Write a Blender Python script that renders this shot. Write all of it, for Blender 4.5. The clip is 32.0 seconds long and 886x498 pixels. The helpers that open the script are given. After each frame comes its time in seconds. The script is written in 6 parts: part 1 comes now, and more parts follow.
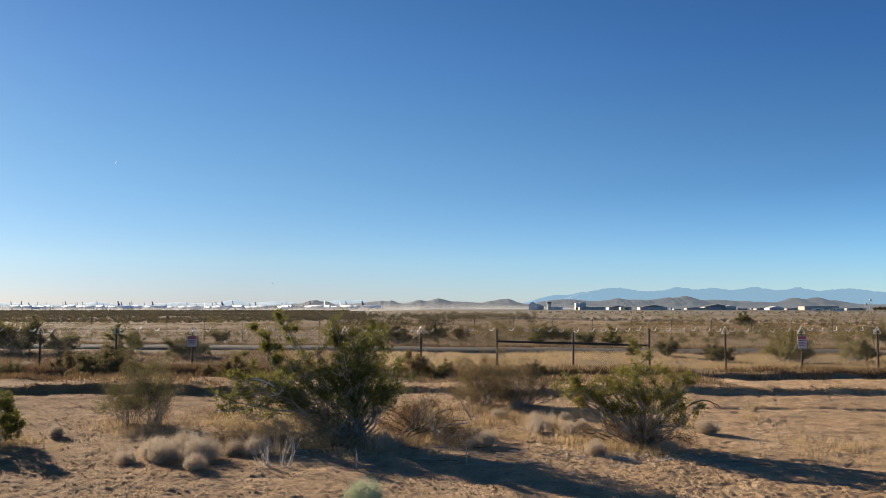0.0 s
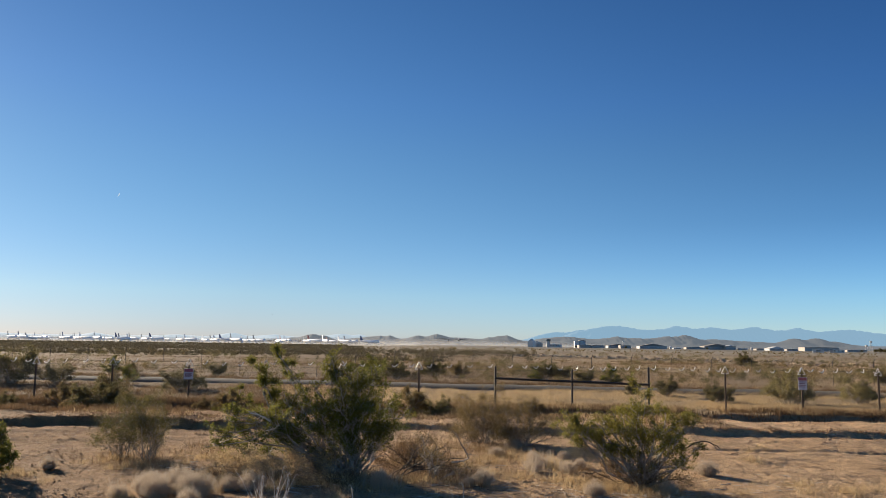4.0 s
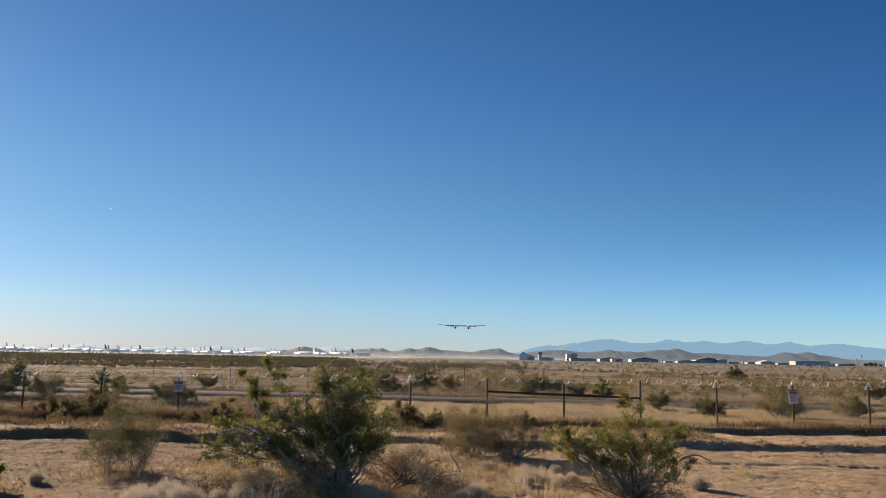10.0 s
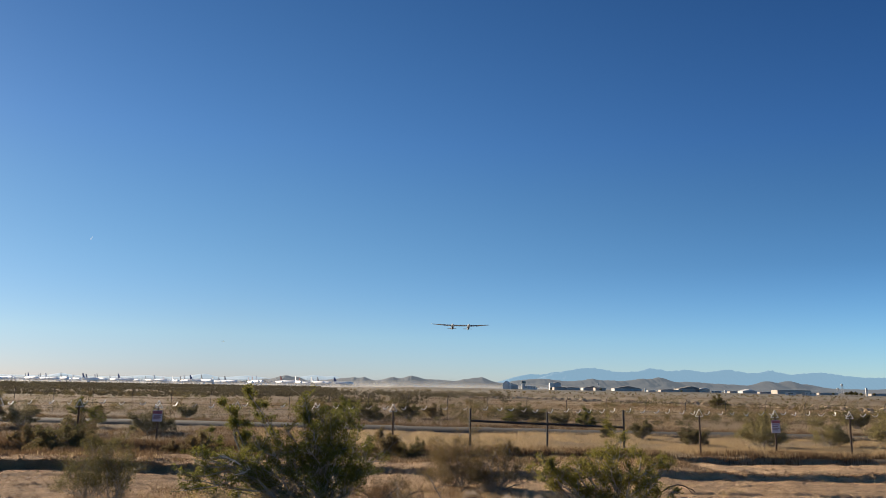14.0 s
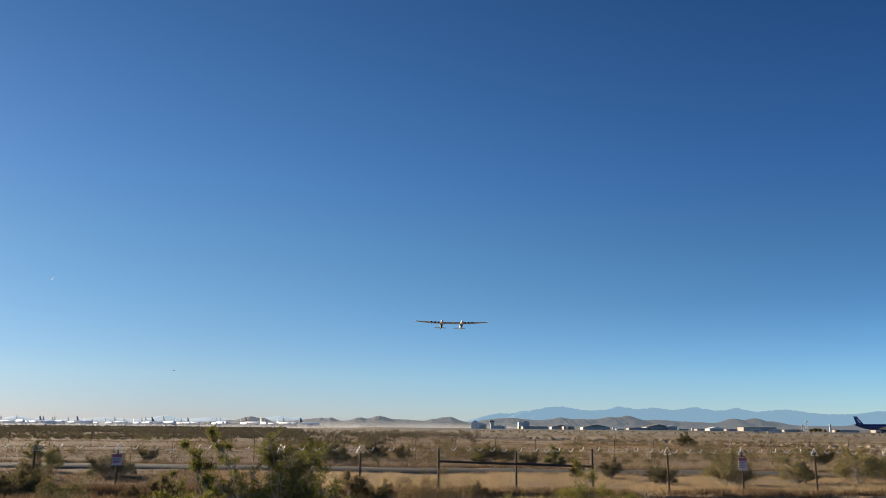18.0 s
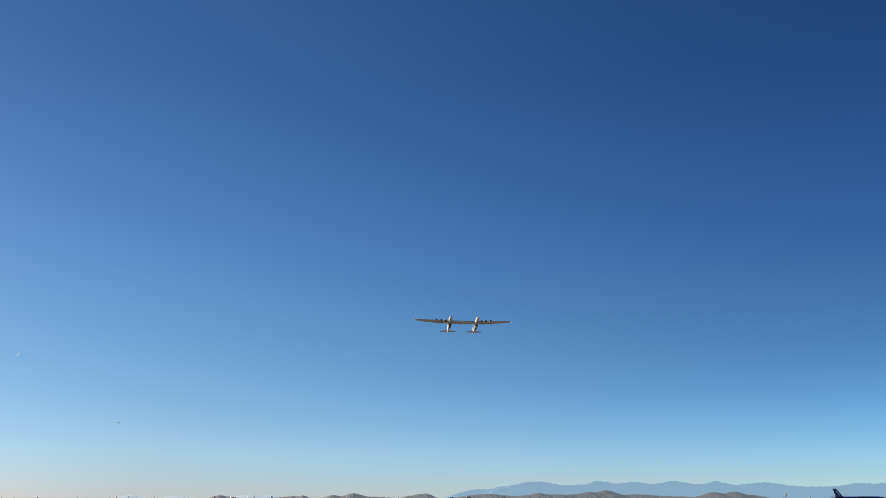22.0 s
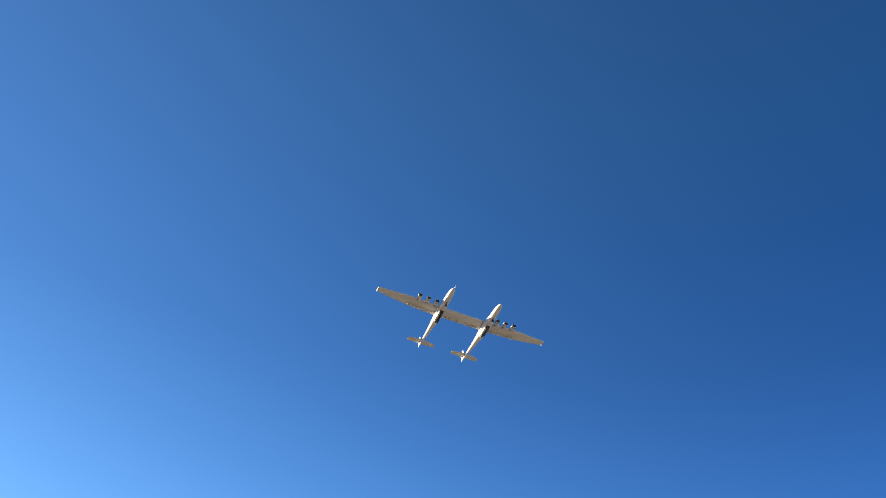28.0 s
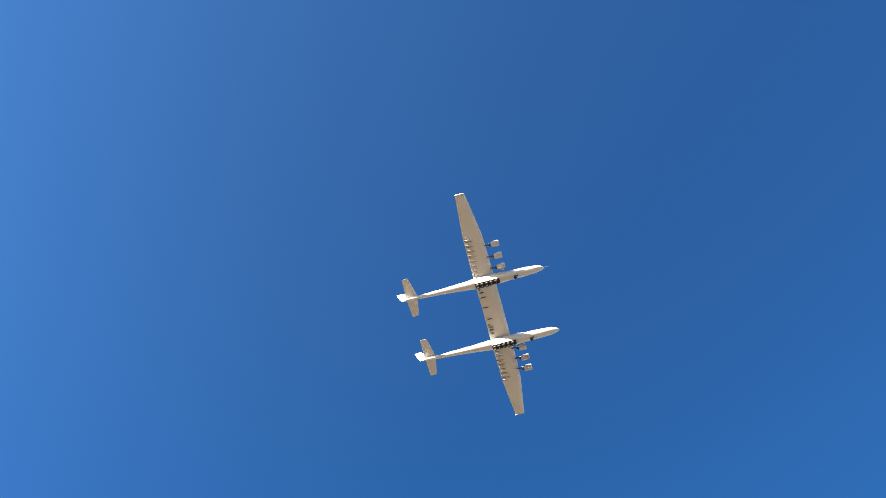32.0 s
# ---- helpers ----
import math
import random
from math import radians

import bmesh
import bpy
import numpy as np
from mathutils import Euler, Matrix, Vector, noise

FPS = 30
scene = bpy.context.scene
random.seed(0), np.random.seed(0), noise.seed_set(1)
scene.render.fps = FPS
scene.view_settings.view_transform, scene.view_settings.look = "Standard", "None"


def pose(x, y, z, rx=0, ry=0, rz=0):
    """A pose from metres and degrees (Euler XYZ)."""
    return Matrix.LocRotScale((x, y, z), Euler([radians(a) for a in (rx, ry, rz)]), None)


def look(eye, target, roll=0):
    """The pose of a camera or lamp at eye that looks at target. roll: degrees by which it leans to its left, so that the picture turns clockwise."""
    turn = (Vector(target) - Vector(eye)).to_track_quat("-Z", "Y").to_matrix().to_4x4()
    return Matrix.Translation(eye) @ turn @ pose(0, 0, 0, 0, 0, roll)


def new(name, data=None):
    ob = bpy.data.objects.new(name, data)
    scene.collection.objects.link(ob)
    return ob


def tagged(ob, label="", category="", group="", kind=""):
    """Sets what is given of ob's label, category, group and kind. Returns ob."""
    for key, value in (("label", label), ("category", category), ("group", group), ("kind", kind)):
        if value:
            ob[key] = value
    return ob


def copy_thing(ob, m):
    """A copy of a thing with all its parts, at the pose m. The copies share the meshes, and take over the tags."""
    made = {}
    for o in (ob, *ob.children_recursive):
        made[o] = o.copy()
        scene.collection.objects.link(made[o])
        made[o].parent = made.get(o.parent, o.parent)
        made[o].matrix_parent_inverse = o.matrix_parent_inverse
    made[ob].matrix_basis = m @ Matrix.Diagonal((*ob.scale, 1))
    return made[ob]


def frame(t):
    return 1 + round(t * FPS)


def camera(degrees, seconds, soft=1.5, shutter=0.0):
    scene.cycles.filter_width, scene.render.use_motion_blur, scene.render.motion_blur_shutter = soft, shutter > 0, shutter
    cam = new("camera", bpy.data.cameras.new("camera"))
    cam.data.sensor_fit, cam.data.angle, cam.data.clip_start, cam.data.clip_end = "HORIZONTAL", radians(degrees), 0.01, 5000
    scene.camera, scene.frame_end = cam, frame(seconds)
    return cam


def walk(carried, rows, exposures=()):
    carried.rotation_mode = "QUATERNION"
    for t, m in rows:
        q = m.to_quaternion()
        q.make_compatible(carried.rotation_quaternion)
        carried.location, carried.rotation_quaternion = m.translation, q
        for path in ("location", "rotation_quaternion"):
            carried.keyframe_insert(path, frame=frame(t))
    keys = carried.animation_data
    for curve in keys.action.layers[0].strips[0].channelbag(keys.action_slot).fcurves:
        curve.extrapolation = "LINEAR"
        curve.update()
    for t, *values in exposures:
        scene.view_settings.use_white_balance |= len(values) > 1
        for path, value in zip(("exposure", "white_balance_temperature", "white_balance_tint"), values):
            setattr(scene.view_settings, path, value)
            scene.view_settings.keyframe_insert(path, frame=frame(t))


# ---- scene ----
# ======== camera ========
EYE = (0.0, 0.0, 2.35)
PATH = [
    (0, -0.00, 4.34, 0.00), (0.5, 0.47, 5.19, -0.82), (1, 0.68, 5.61, -1.07), (1.5, 0.67, 5.75, -1.10),
    (2, 0.59, 5.82, -0.96), (2.5, 0.48, 6.03, -0.94), (3, 0.32, 6.48, -0.90), (3.5, 0.10, 6.97, -0.86),
    (5.5, -0.41, 6.72, -0.66), (6, -0.30, 6.55, -0.70), (6.5, -0.18, 6.56, -0.76), (7, -0.14, 6.64, -0.84),
    (7.5, -0.14, 6.76, -0.87), (8, -0.19, 6.95, -0.94), (8.5, -0.28, 7.21, -0.98), (9, -0.42, 7.44, -0.95),
    (9.5, -0.54, 7.71, -0.93), (10, -0.71, 7.91, -0.95), (10.5, -0.90, 8.08, -0.88), (11, -1.06, 8.29, -0.92),
    (11.5, -1.18, 8.47, -1.00), (12, -1.30, 8.71, -1.07), (12.5, -1.38, 8.98, -1.13), (13, -1.51, 9.33, -1.07),
    (13.5, -1.71, 9.68, -1.02), (14, -1.95, 10.02, -0.95), (14.5, -2.17, 10.34, -0.91), (16.5, -3.01, 11.67, -0.94),
    (17, -3.33, 12.20, -0.84), (17.5, -3.77, 12.63, -0.70), (18, -4.25, 12.88, -0.48), (18.5, -4.68, 13.01, -0.22),
    (19, -4.94, 13.25, 0.02), (19.5, -5.02, 13.88, 0.21), (20, -5.03, 14.71, 0.30), (20.5, -5.07, 15.67, 0.28),
    (21, -5.25, 16.51, 0.23), (21.5, -5.59, 17.31, 0.14), (22, -5.95, 18.17, 0.13), (23, -7.02, 20.41, 0.05),
    (24, -7.89, 23.01, 0.38), (25, -8.83, 25.94, 0.90), (25.5, -10.24, 27.57, 0.20), (27.5, -19.67, 35.99, -4.43),
    (28, -22.96, 38.77, -6.00), (29, -30.95, 45.11, -8.43), (30, -40.49, 52.37, -8.92), (31, -55.66, 60.47, -9.47),
    (32, -77.09, 68.05, -7.09),
]
FLIGHT = [
    (0, 17.9, 2741.4, 4.6, 0.0, 1.0, 0.3), (3, 30.9, 2492.8, 12.4, -0.2, 6.7, 0.3), (6, 48.7, 2244.3, 31.5, -0.4, 8.8, 0.3),
    (7, 53.9, 2161.5, 42.1, -0.4, 8.8, 0.3), (8, 58.7, 2078.7, 51.8, -0.5, 8.8, 0.3), (9, 63.7, 1995.9, 63.4, -0.6, 8.8, 0.3),
    (10, 68.9, 1913.1, 77.7, -0.6, 8.8, 0.3), (11, 74.2, 1830.3, 90.2, -0.7, 8.8, 0.3), (12, 79.0, 1747.5, 101.7, -0.8, 8.8, 0.3),
    (13, 82.5, 1664.7, 112.5, -0.8, 8.7, 0.3), (14, 87.4, 1581.9, 123.8, -0.9, 8.7, 0.3), (17, 100.8, 1333.5, 154.3, -1.1, 8.7, 0.3),
    (18, 105.2, 1250.7, 165.7, -1.1, 8.7, 0.3), (19, 109.5, 1167.9, 176.4, -1.2, 8.7, 0.3), (20, 113.4, 1085.1, 188.9, -1.7, 8.7, 0.5),
    (21, 117.2, 1002.3, 200.5, -2.1, 8.7, 0.6), (22, 120.6, 919.5, 211.9, -2.6, 8.7, 0.8), (23, 125.2, 829.0, 227.8, -3.1, 8.7, 1.0),
    (24, 127.5, 743.3, 241.6, -3.1, 8.7, 1.2), (25, 129.3, 660.2, 253.9, -3.1, 8.7, 1.5), (25.5, 132.2, 617.1, 260.1, -3.1, 8.7, 1.7),
    (27.5, 147.0, 444.3, 282.1, -3.1, 8.6, 2.3), (28, 151.0, 401.4, 286.6, -3.1, 8.6, 2.5), (29, 158.5, 316.3, 294.0, -3.1, 8.6, 2.6),
    (30, 159.5, 232.7, 304.4, -3.1, 8.6, 2.8), (31, 158.0, 151.1, 323.4, -3.1, 8.6, 2.9), (32, 158.9, 54.9, 337.8, -3.1, 8.6, 3.0),
]
CHASE = [(0, -12.4, 1.75, 4700), (6, -12.3, 2.0, 4300), (9, -12.65, 2.19, 4000), (13, -13.65, 2.7, 3450), (17, -14.45, 3.32, 2860), (19, -15.1, 3.93, 2540),
         (21, -15.86, 4.72, 2120), (22, -16.35, 5.16, 1900), (23, -16.76, 5.97, 1680), (24, -17.6, 6.95, 1470), (25, -18.5, 8.05, 1270), (28, -25, 12, 860), (32, -48, 21, 540)]
TRAIL = [(0, -23.1, 9.9), (9, -23.0, 9.66), (19, -22.95, 9.3), (32, -22.9, 9.2)]

cam = camera(59.5, 32.0, soft=0.55)
walk(cam, [(t, pose(*EYE, 90 + p, r, y)) for t, y, p, r in PATH],
     exposures=((0, 1.00), (1.5, 0.92), (6, 0.94), (9, 0.93), (14, 0.86), (17.5, 0.82), (20, 0.86), (23, 0.86), (25, 1.12), (28, 1.80), (29, 2.04), (30, 2.24), (32, 2.54)))

# ======== world and sun ========
SUN_AZ, SUN_EL = -43.5, 16.0          # degrees right of +y, above the horizon
world = bpy.data.worlds.new("desert_sky")
scene.world = world
world.use_nodes = True
wn = world.node_tree
bg = wn.nodes["Background"]
sky = wn.nodes.new("ShaderNodeTexSky")
sky.sky_type, sky.sun_disc = "NISHITA", False
sky.sun_elevation, sky.sun_rotation = radians(SUN_EL), radians(SUN_AZ)
sky.altitude, sky.air_density, sky.dust_density, sky.ozone_density = 800, 1.0, 0.12, 2.3
tint = wn.nodes.new("ShaderNodeMix")               # clear, deeply coloured desert air
tint.data_type, tint.blend_type = "RGBA", "MULTIPLY"
tint.inputs[0].default_value = 1.0
up = wn.nodes.new("ShaderNodeSeparateXYZ")
wn.links.new(wn.nodes.new("ShaderNodeTexCoord").outputs["Generated"], up.inputs[0])
low = wn.nodes.new("ShaderNodeMapRange")
low.interpolation_type = "SMOOTHSTEP"
low.inputs[1].default_value, low.inputs[2].default_value = 0.0, 0.26
wn.links.new(up.outputs[2], low.inputs[0])
sunward = wn.nodes.new("ShaderNodeVectorMath")      # the air is brighter round the sun
sunward.operation = "DOT_PRODUCT"
wn.links.new(up.inputs[0].links[0].from_socket, sunward.inputs[0])
sunward.inputs[1].default_value = (math.sin(radians(SUN_AZ)) * math.cos(radians(SUN_EL)), math.cos(radians(SUN_AZ)) * math.cos(radians(SUN_EL)), math.sin(radians(SUN_EL)))
glow = wn.nodes.new("ShaderNodeMapRange")
glow.inputs[1].default_value, glow.inputs[2].default_value = 0.0, 0.85
wn.links.new(sunward.outputs["Value"], glow.inputs[0])


def tints(fac, c0, c1):
    """Mix of two sky tints, given as colours or as other mixes."""
    m = wn.nodes.new("ShaderNodeMix")
    m.data_type = "RGBA"
    wn.links.new(fac, m.inputs[0])
    for sock, c in ((m.inputs[6], c0), (m.inputs[7], c1)):
        if isinstance(c, tuple):
            sock.default_value = (*c, 1)
        else:
            wn.links.new(c, sock)
    return m.outputs[2]


high = wn.nodes.new("ShaderNodeMapRange")
high.inputs[1].default_value, high.inputs[2].default_value = 0.17, 0.62
wn.links.new(up.outputs[2], high.inputs[0])
horizon = tints(glow.outputs[0], (0.82, 1.17, 1.88), (0.71, 0.87, 1.27))
air = tints(low.outputs[0], horizon, (0.80, 0.99, 1.16))
deep = tints(glow.outputs[0], (0.48, 0.68, 0.95), (0.83, 1.04, 1.32))
wn.links.new(tints(high.outputs[0], air, deep), tint.inputs[7])


def sky_band(stops):
    """A tint of the sky by height over the horizon."""
    r = wn.nodes.new("ShaderNodeValToRGB")
    e = r.color_ramp.elements
    while len(e) < len(stops):
        e.new(0.5)
    for q, (z, c) in zip(e, stops):
        q.position, q.color = z, (*c, 1)
    wn.links.new(up.outputs[2], r.inputs[0])
    return r.outputs[0]


away_band = sky_band(((0.0, (1.48, 1.41, 1.26)), (0.06, (1.24, 1.28, 1.20)), (0.15, (0.77, 0.89, 0.96)), (0.3, (0.61, 0.78, 1.03)), (0.5, (0.64, 0.72, 0.87)), (0.75, (0.97, 0.91, 0.87)), (0.97, (1.30, 0.99, 0.94))))
sun_band = sky_band(((0.0, (0.75, 0.70, 0.80)), (0.06, (0.98, 0.89, 0.80)), (0.15, (0.97, 0.89, 0.81)), (0.3, (0.89, 0.84, 0.85)), (0.5, (0.73, 0.71, 0.72)), (0.75, (0.84, 0.75, 0.71)), (0.97, (0.80, 0.71, 0.63))))
trim_sky = wn.nodes.new("ShaderNodeMix")
trim_sky.data_type, trim_sky.blend_type = "RGBA", "MULTIPLY"
trim_sky.inputs[0].default_value = 1.0
wn.links.new(tints(glow.outputs[0], away_band, sun_band), trim_sky.inputs[7])
hue = wn.nodes.new("ShaderNodeHueSaturation")
hue.inputs["Saturation"].default_value = 1.1
wn.links.new(sky.outputs[0], tint.inputs[6])
wn.links.new(tint.outputs[2], hue.inputs["Color"])
wn.links.new(hue.outputs[0], trim_sky.inputs[6])
wn.links.new(trim_sky.outputs[2], bg.inputs[0])
bg.inputs[1].default_value = 0.05
sun_data = bpy.data.lights.new("sun", "SUN")
sun_data.energy, sun_data.angle, sun_data.color = 5.0, radians(0.53), (1.0, 0.85, 0.66)
sun = new("sun", sun_data)
sun_dir = Vector((math.sin(radians(SUN_AZ)) * math.cos(radians(SUN_EL)),
                  math.cos(radians(SUN_AZ)) * math.cos(radians(SUN_EL)), math.sin(radians(SUN_EL))))
sun.matrix_world = look(tuple(sun_dir * 100), (0, 0, 0))
scene.view_settings.exposure = 0.0


# ======== materials ========
def nodes_of(name):
    m = bpy.data.materials.new(name)
    m.use_nodes = True
    nt = m.node_tree
    return m, nt, nt.nodes["Principled BSDF"]


def noise_node(nt, scale, detail=4.0, rough=0.6, coords=None, distort=0.0):
    n = nt.nodes.new("ShaderNodeTexNoise")
    n.inputs["Scale"].default_value = scale
    n.inputs["Detail"].default_value = detail
    n.inputs["Roughness"].default_value = rough
    n.inputs["Distortion"].default_value = distort
    if coords is not None:
        nt.links.new(coords, n.inputs["Vector"])
    return n


def ramp(nt, src, lo, hi, c0=(0, 0, 0), c1=(1, 1, 1)):
    r = nt.nodes.new("ShaderNodeValToRGB")
    r.color_ramp.elements[0].position, r.color_ramp.elements[1].position = lo, hi
    r.color_ramp.elements[0].color, r.color_ramp.elements[1].color = (*c0, 1), (*c1, 1)
    nt.links.new(src, r.inputs[0])
    return r


def mixc(nt, fac, a, b, mode="MIX"):
    m = nt.nodes.new("ShaderNodeMix")
    m.data_type, m.blend_type = "RGBA", mode
    for sock, val in ((m.inputs[0], fac), (m.inputs[6], a), (m.inputs[7], b)):
        if isinstance(val, bpy.types.NodeSocket):
            nt.links.new(val, sock)
        elif isinstance(val, (int, float)):
            sock.default_value = val
        else:
            sock.default_value = (*val, 1)
    return m.outputs[2]


def plain(name, c0, c1, scale=3.0, rough=0.6, metal=0.0, bump=0.0, fine=8.0, vary=0.0, local=True, emit=None, spec=0.5):
    """Two colours mixed by noise at two scales, with a little relief."""
    m, nt, p = nodes_of(name)
    tc = nt.nodes.new("ShaderNodeTexCoord").outputs["Object"] if local else nt.nodes.new("ShaderNodeNewGeometry").outputs["Position"]
    a = noise_node(nt, scale, 5, 0.65, tc)
    b = noise_node(nt, scale * fine, 3, 0.6, tc)
    c = mixc(nt, ramp(nt, a.outputs[0], 0.35, 0.68).outputs[0], c0, c1)
    c = mixc(nt, 0.35, c, mixc(nt, b.outputs[0], [k * 0.55 for k in c0], [min(1, k * 1.3) for k in c1]))
    if vary:
        oi = nt.nodes.new("ShaderNodeObjectInfo")
        hs = nt.nodes.new("ShaderNodeHueSaturation")
        mr = nt.nodes.new("ShaderNodeMapRange")
        mr.inputs[3].default_value, mr.inputs[4].default_value = 1 - vary, 1 + vary
        nt.links.new(oi.outputs["Random"], mr.inputs[0])
        nt.links.new(mr.outputs[0], hs.inputs["Value"])
        nt.links.new(c, hs.inputs["Color"])
        c = hs.outputs[0]
    nt.links.new(c, p.inputs["Base Color"])
    p.inputs["Roughness"].default_value, p.inputs["Metallic"].default_value = rough, metal
    p.inputs["Specular IOR Level"].default_value = spec
    if bump:
        bn = nt.nodes.new("ShaderNodeBump")
        bn.inputs["Strength"].default_value, bn.inputs["Distance"].default_value = bump, 0.02
        nt.links.new(b.outputs[0], bn.inputs["Height"])
        nt.links.new(bn.outputs[0], p.inputs["Normal"])
    if emit:
        p.inputs["Emission Color"].default_value = (*emit[0], 1)
        p.inputs["Emission Strength"].default_value = emit[1]
    return m


def leafy(name, c0, c1, gloss=0.45, through_light=0.3):
    """Small leaves: each its own tint, a little light passing through."""
    m, nt, p = nodes_of(name)
    g = nt.nodes.new("ShaderNodeNewGeometry")
    c = mixc(nt, g.outputs["Random Per Island"], c0, c1)
    n = noise_node(nt, 2.2, 2, 0.5, nt.nodes.new("ShaderNodeTexCoord").outputs["Object"])
    c = mixc(nt, ramp(nt, n.outputs[0], 0.3, 0.75).outputs[0], c, mixc(nt, 0.5, c, c1))
    nt.links.new(c, p.inputs["Base Color"])
    p.inputs["Roughness"].default_value = gloss
    p.inputs["Specular IOR Level"].default_value = 0.1
    tr = nt.nodes.new("ShaderNodeBsdfTranslucent")
    nt.links.new(c, tr.inputs[0])
    mx = nt.nodes.new("ShaderNodeMixShader")
    mx.inputs[0].default_value = through_light
    out = nt.nodes["Material Output"]
    nt.links.new(p.outputs[0], mx.inputs[1])
    nt.links.new(tr.outputs[0], mx.inputs[2])
    nt.links.new(mx.outputs[0], out.inputs[0])
    return m


def ground_material():
    m, nt, p = nodes_of("desert_soil")
    geo = nt.nodes.new("ShaderNodeNewGeometry")
    pos = geo.outputs["Position"]
    sep = nt.nodes.new("ShaderNodeSeparateXYZ")
    nt.links.new(pos, sep.inputs[0])
    big = noise_node(nt, 0.35, 5, 0.6, pos, 0.4)
    mid = noise_node(nt, 2.6, 6, 0.7, pos)
    fine = noise_node(nt, 22, 4, 0.7, pos)
    far = noise_node(nt, 0.03, 5, 0.65, pos, 0.6)
    soil = mixc(nt, ramp(nt, big.outputs[0], 0.35, 0.66).outputs[0], (0.70, 0.455, 0.25), (0.79, 0.55, 0.33))
    soil = mixc(nt, ramp(nt, mid.outputs[0], 0.42, 0.7).outputs[0], soil, (0.40, 0.26, 0.15))
    soil = mixc(nt, ramp(nt, fine.outputs[0], 0.5, 0.8).outputs[0], soil, (0.54, 0.42, 0.29))
    speck = noise_node(nt, 55, 3, 0.7, pos)
    soil = mixc(nt, ramp(nt, speck.outputs[0], 0.54, 0.63).outputs[0], soil, (0.14, 0.09, 0.052))
    # dry grass litter past the fence, browner to the west, then pale open plain
    def zone(src, lo, hi):
        mr = nt.nodes.new("ShaderNodeMapRange")
        mr.inputs[1].default_value, mr.inputs[2].default_value = lo, hi
        nt.links.new(src, mr.inputs[0])
        return mr.outputs[0]
    east = zone(sep.outputs[0], -14, 6)
    soil = mixc(nt, zone(sep.outputs[0], 1, -8), soil, (0.65, 0.565, 0.475), "MULTIPLY")      # redder, darker soil to the west
    straw = mixc(nt, ramp(nt, mid.outputs[0], 0.35, 0.65).outputs[0], mixc(nt, east, (0.15, 0.097, 0.053), (0.34, 0.245, 0.14)), mixc(nt, east, (0.22, 0.148, 0.083), (0.48, 0.36, 0.21)))
    straw = mixc(nt, ramp(nt, far.outputs[0], 0.4, 0.62).outputs[0], straw, mixc(nt, 0.6, straw, (0.27, 0.19, 0.105)))
    plainc = mixc(nt, ramp(nt, far.outputs[0], 0.35, 0.65).outputs[0], (0.30, 0.235, 0.155), (0.22, 0.172, 0.115))
    away = nt.nodes.new("ShaderNodeVectorMath")
    away.operation = "LENGTH"
    nt.links.new(pos, away.inputs[0])
    c = mixc(nt, zone(sep.outputs[1], 28.6, 29.6), soil, straw)
    brown = mixc(nt, ramp(nt, mid.outputs[0], 0.35, 0.65).outputs[0], (0.16, 0.108, 0.062), (0.27, 0.19, 0.112))
    c = mixc(nt, zone(away.outputs["Value"], 45, 80), c, straw)
    c = mixc(nt, zone(sep.outputs[1], 50, 58), c, mixc(nt, zone(sep.outputs[0], 6, 36), brown, mixc(nt, 0.75, brown, straw)))      # brown dry field past the road
    c = mixc(nt, zone(away.outputs["Value"], 120, 260), c, plainc)
    scrub = nt.nodes.new("ShaderNodeMath")
    scrub.operation = "MULTIPLY"
    nt.links.new(zone(sep.outputs[1], 150, 330), scrub.inputs[0])
    nt.links.new(zone(sep.outputs[0], -20, -110), scrub.inputs[1])
    c = mixc(nt, scrub.outputs[0], c, (0.15, 0.125, 0.085))               # dark brush country to the west
    c = mixc(nt, zone(sep.outputs[1], -30, -120), c, (0.15, 0.125, 0.085))      # unseen ground to the south, made dark to cut bounce under the aircraft
    jet_bounce = nt.nodes.new("ShaderNodeMath")
    jet_bounce.operation = "MULTIPLY"
    nt.links.new(zone(sep.outputs[1], 1150, 1230), jet_bounce.inputs[0])
    nt.links.new(zone(sep.outputs[0], -20, -90), jet_bounce.inputs[1])
    c = mixc(nt, jet_bounce.outputs[0], c, (0.60, 0.55, 0.46))                   # pale ground added under the stored jets to bounce sun onto their sides
    paved = nt.nodes.new("ShaderNodeMath")
    paved.operation = "MULTIPLY"
    nt.links.new(zone(sep.outputs[1], 300, 470), paved.inputs[0])
    nt.links.new(zone(sep.outputs[0], -90, 40), paved.inputs[1])
    c = mixc(nt, paved.outputs[0], c, mixc(nt, zone(sep.outputs[1], 600, 900), (0.265, 0.23, 0.17), (0.20, 0.175, 0.135)))      # bleached apron and runway edge
    nt.links.new(c, p.inputs["Base Color"])
    p.inputs["Roughness"].default_value = 0.95
    p.inputs["Specular IOR Level"].default_value = 0.15
    ad = nt.nodes.new("ShaderNodeMath")
    ad.operation = "MULTIPLY_ADD"
    ad.inputs[1].default_value = 1.6
    grit = noise_node(nt, 17, 6, 0.75, pos)
    nt.links.new(grit.outputs[0], ad.inputs[0])
    crumb = nt.nodes.new("ShaderNodeMath")
    crumb.operation = "MULTIPLY_ADD"
    crumb.inputs[1].default_value = 0.55
    nt.links.new(speck.outputs[0], crumb.inputs[0])
    nt.links.new(fine.outputs[0], crumb.inputs[2])
    nt.links.new(crumb.outputs[0], ad.inputs[2])
    bn = nt.nodes.new("ShaderNodeBump")
    bn.inputs["Strength"].default_value, bn.inputs["Distance"].default_value = 1.0, 0.055
    nt.links.new(ad.outputs[0], bn.inputs["Height"])
    nt.links.new(bn.outputs[0], p.inputs["Normal"])
    return m


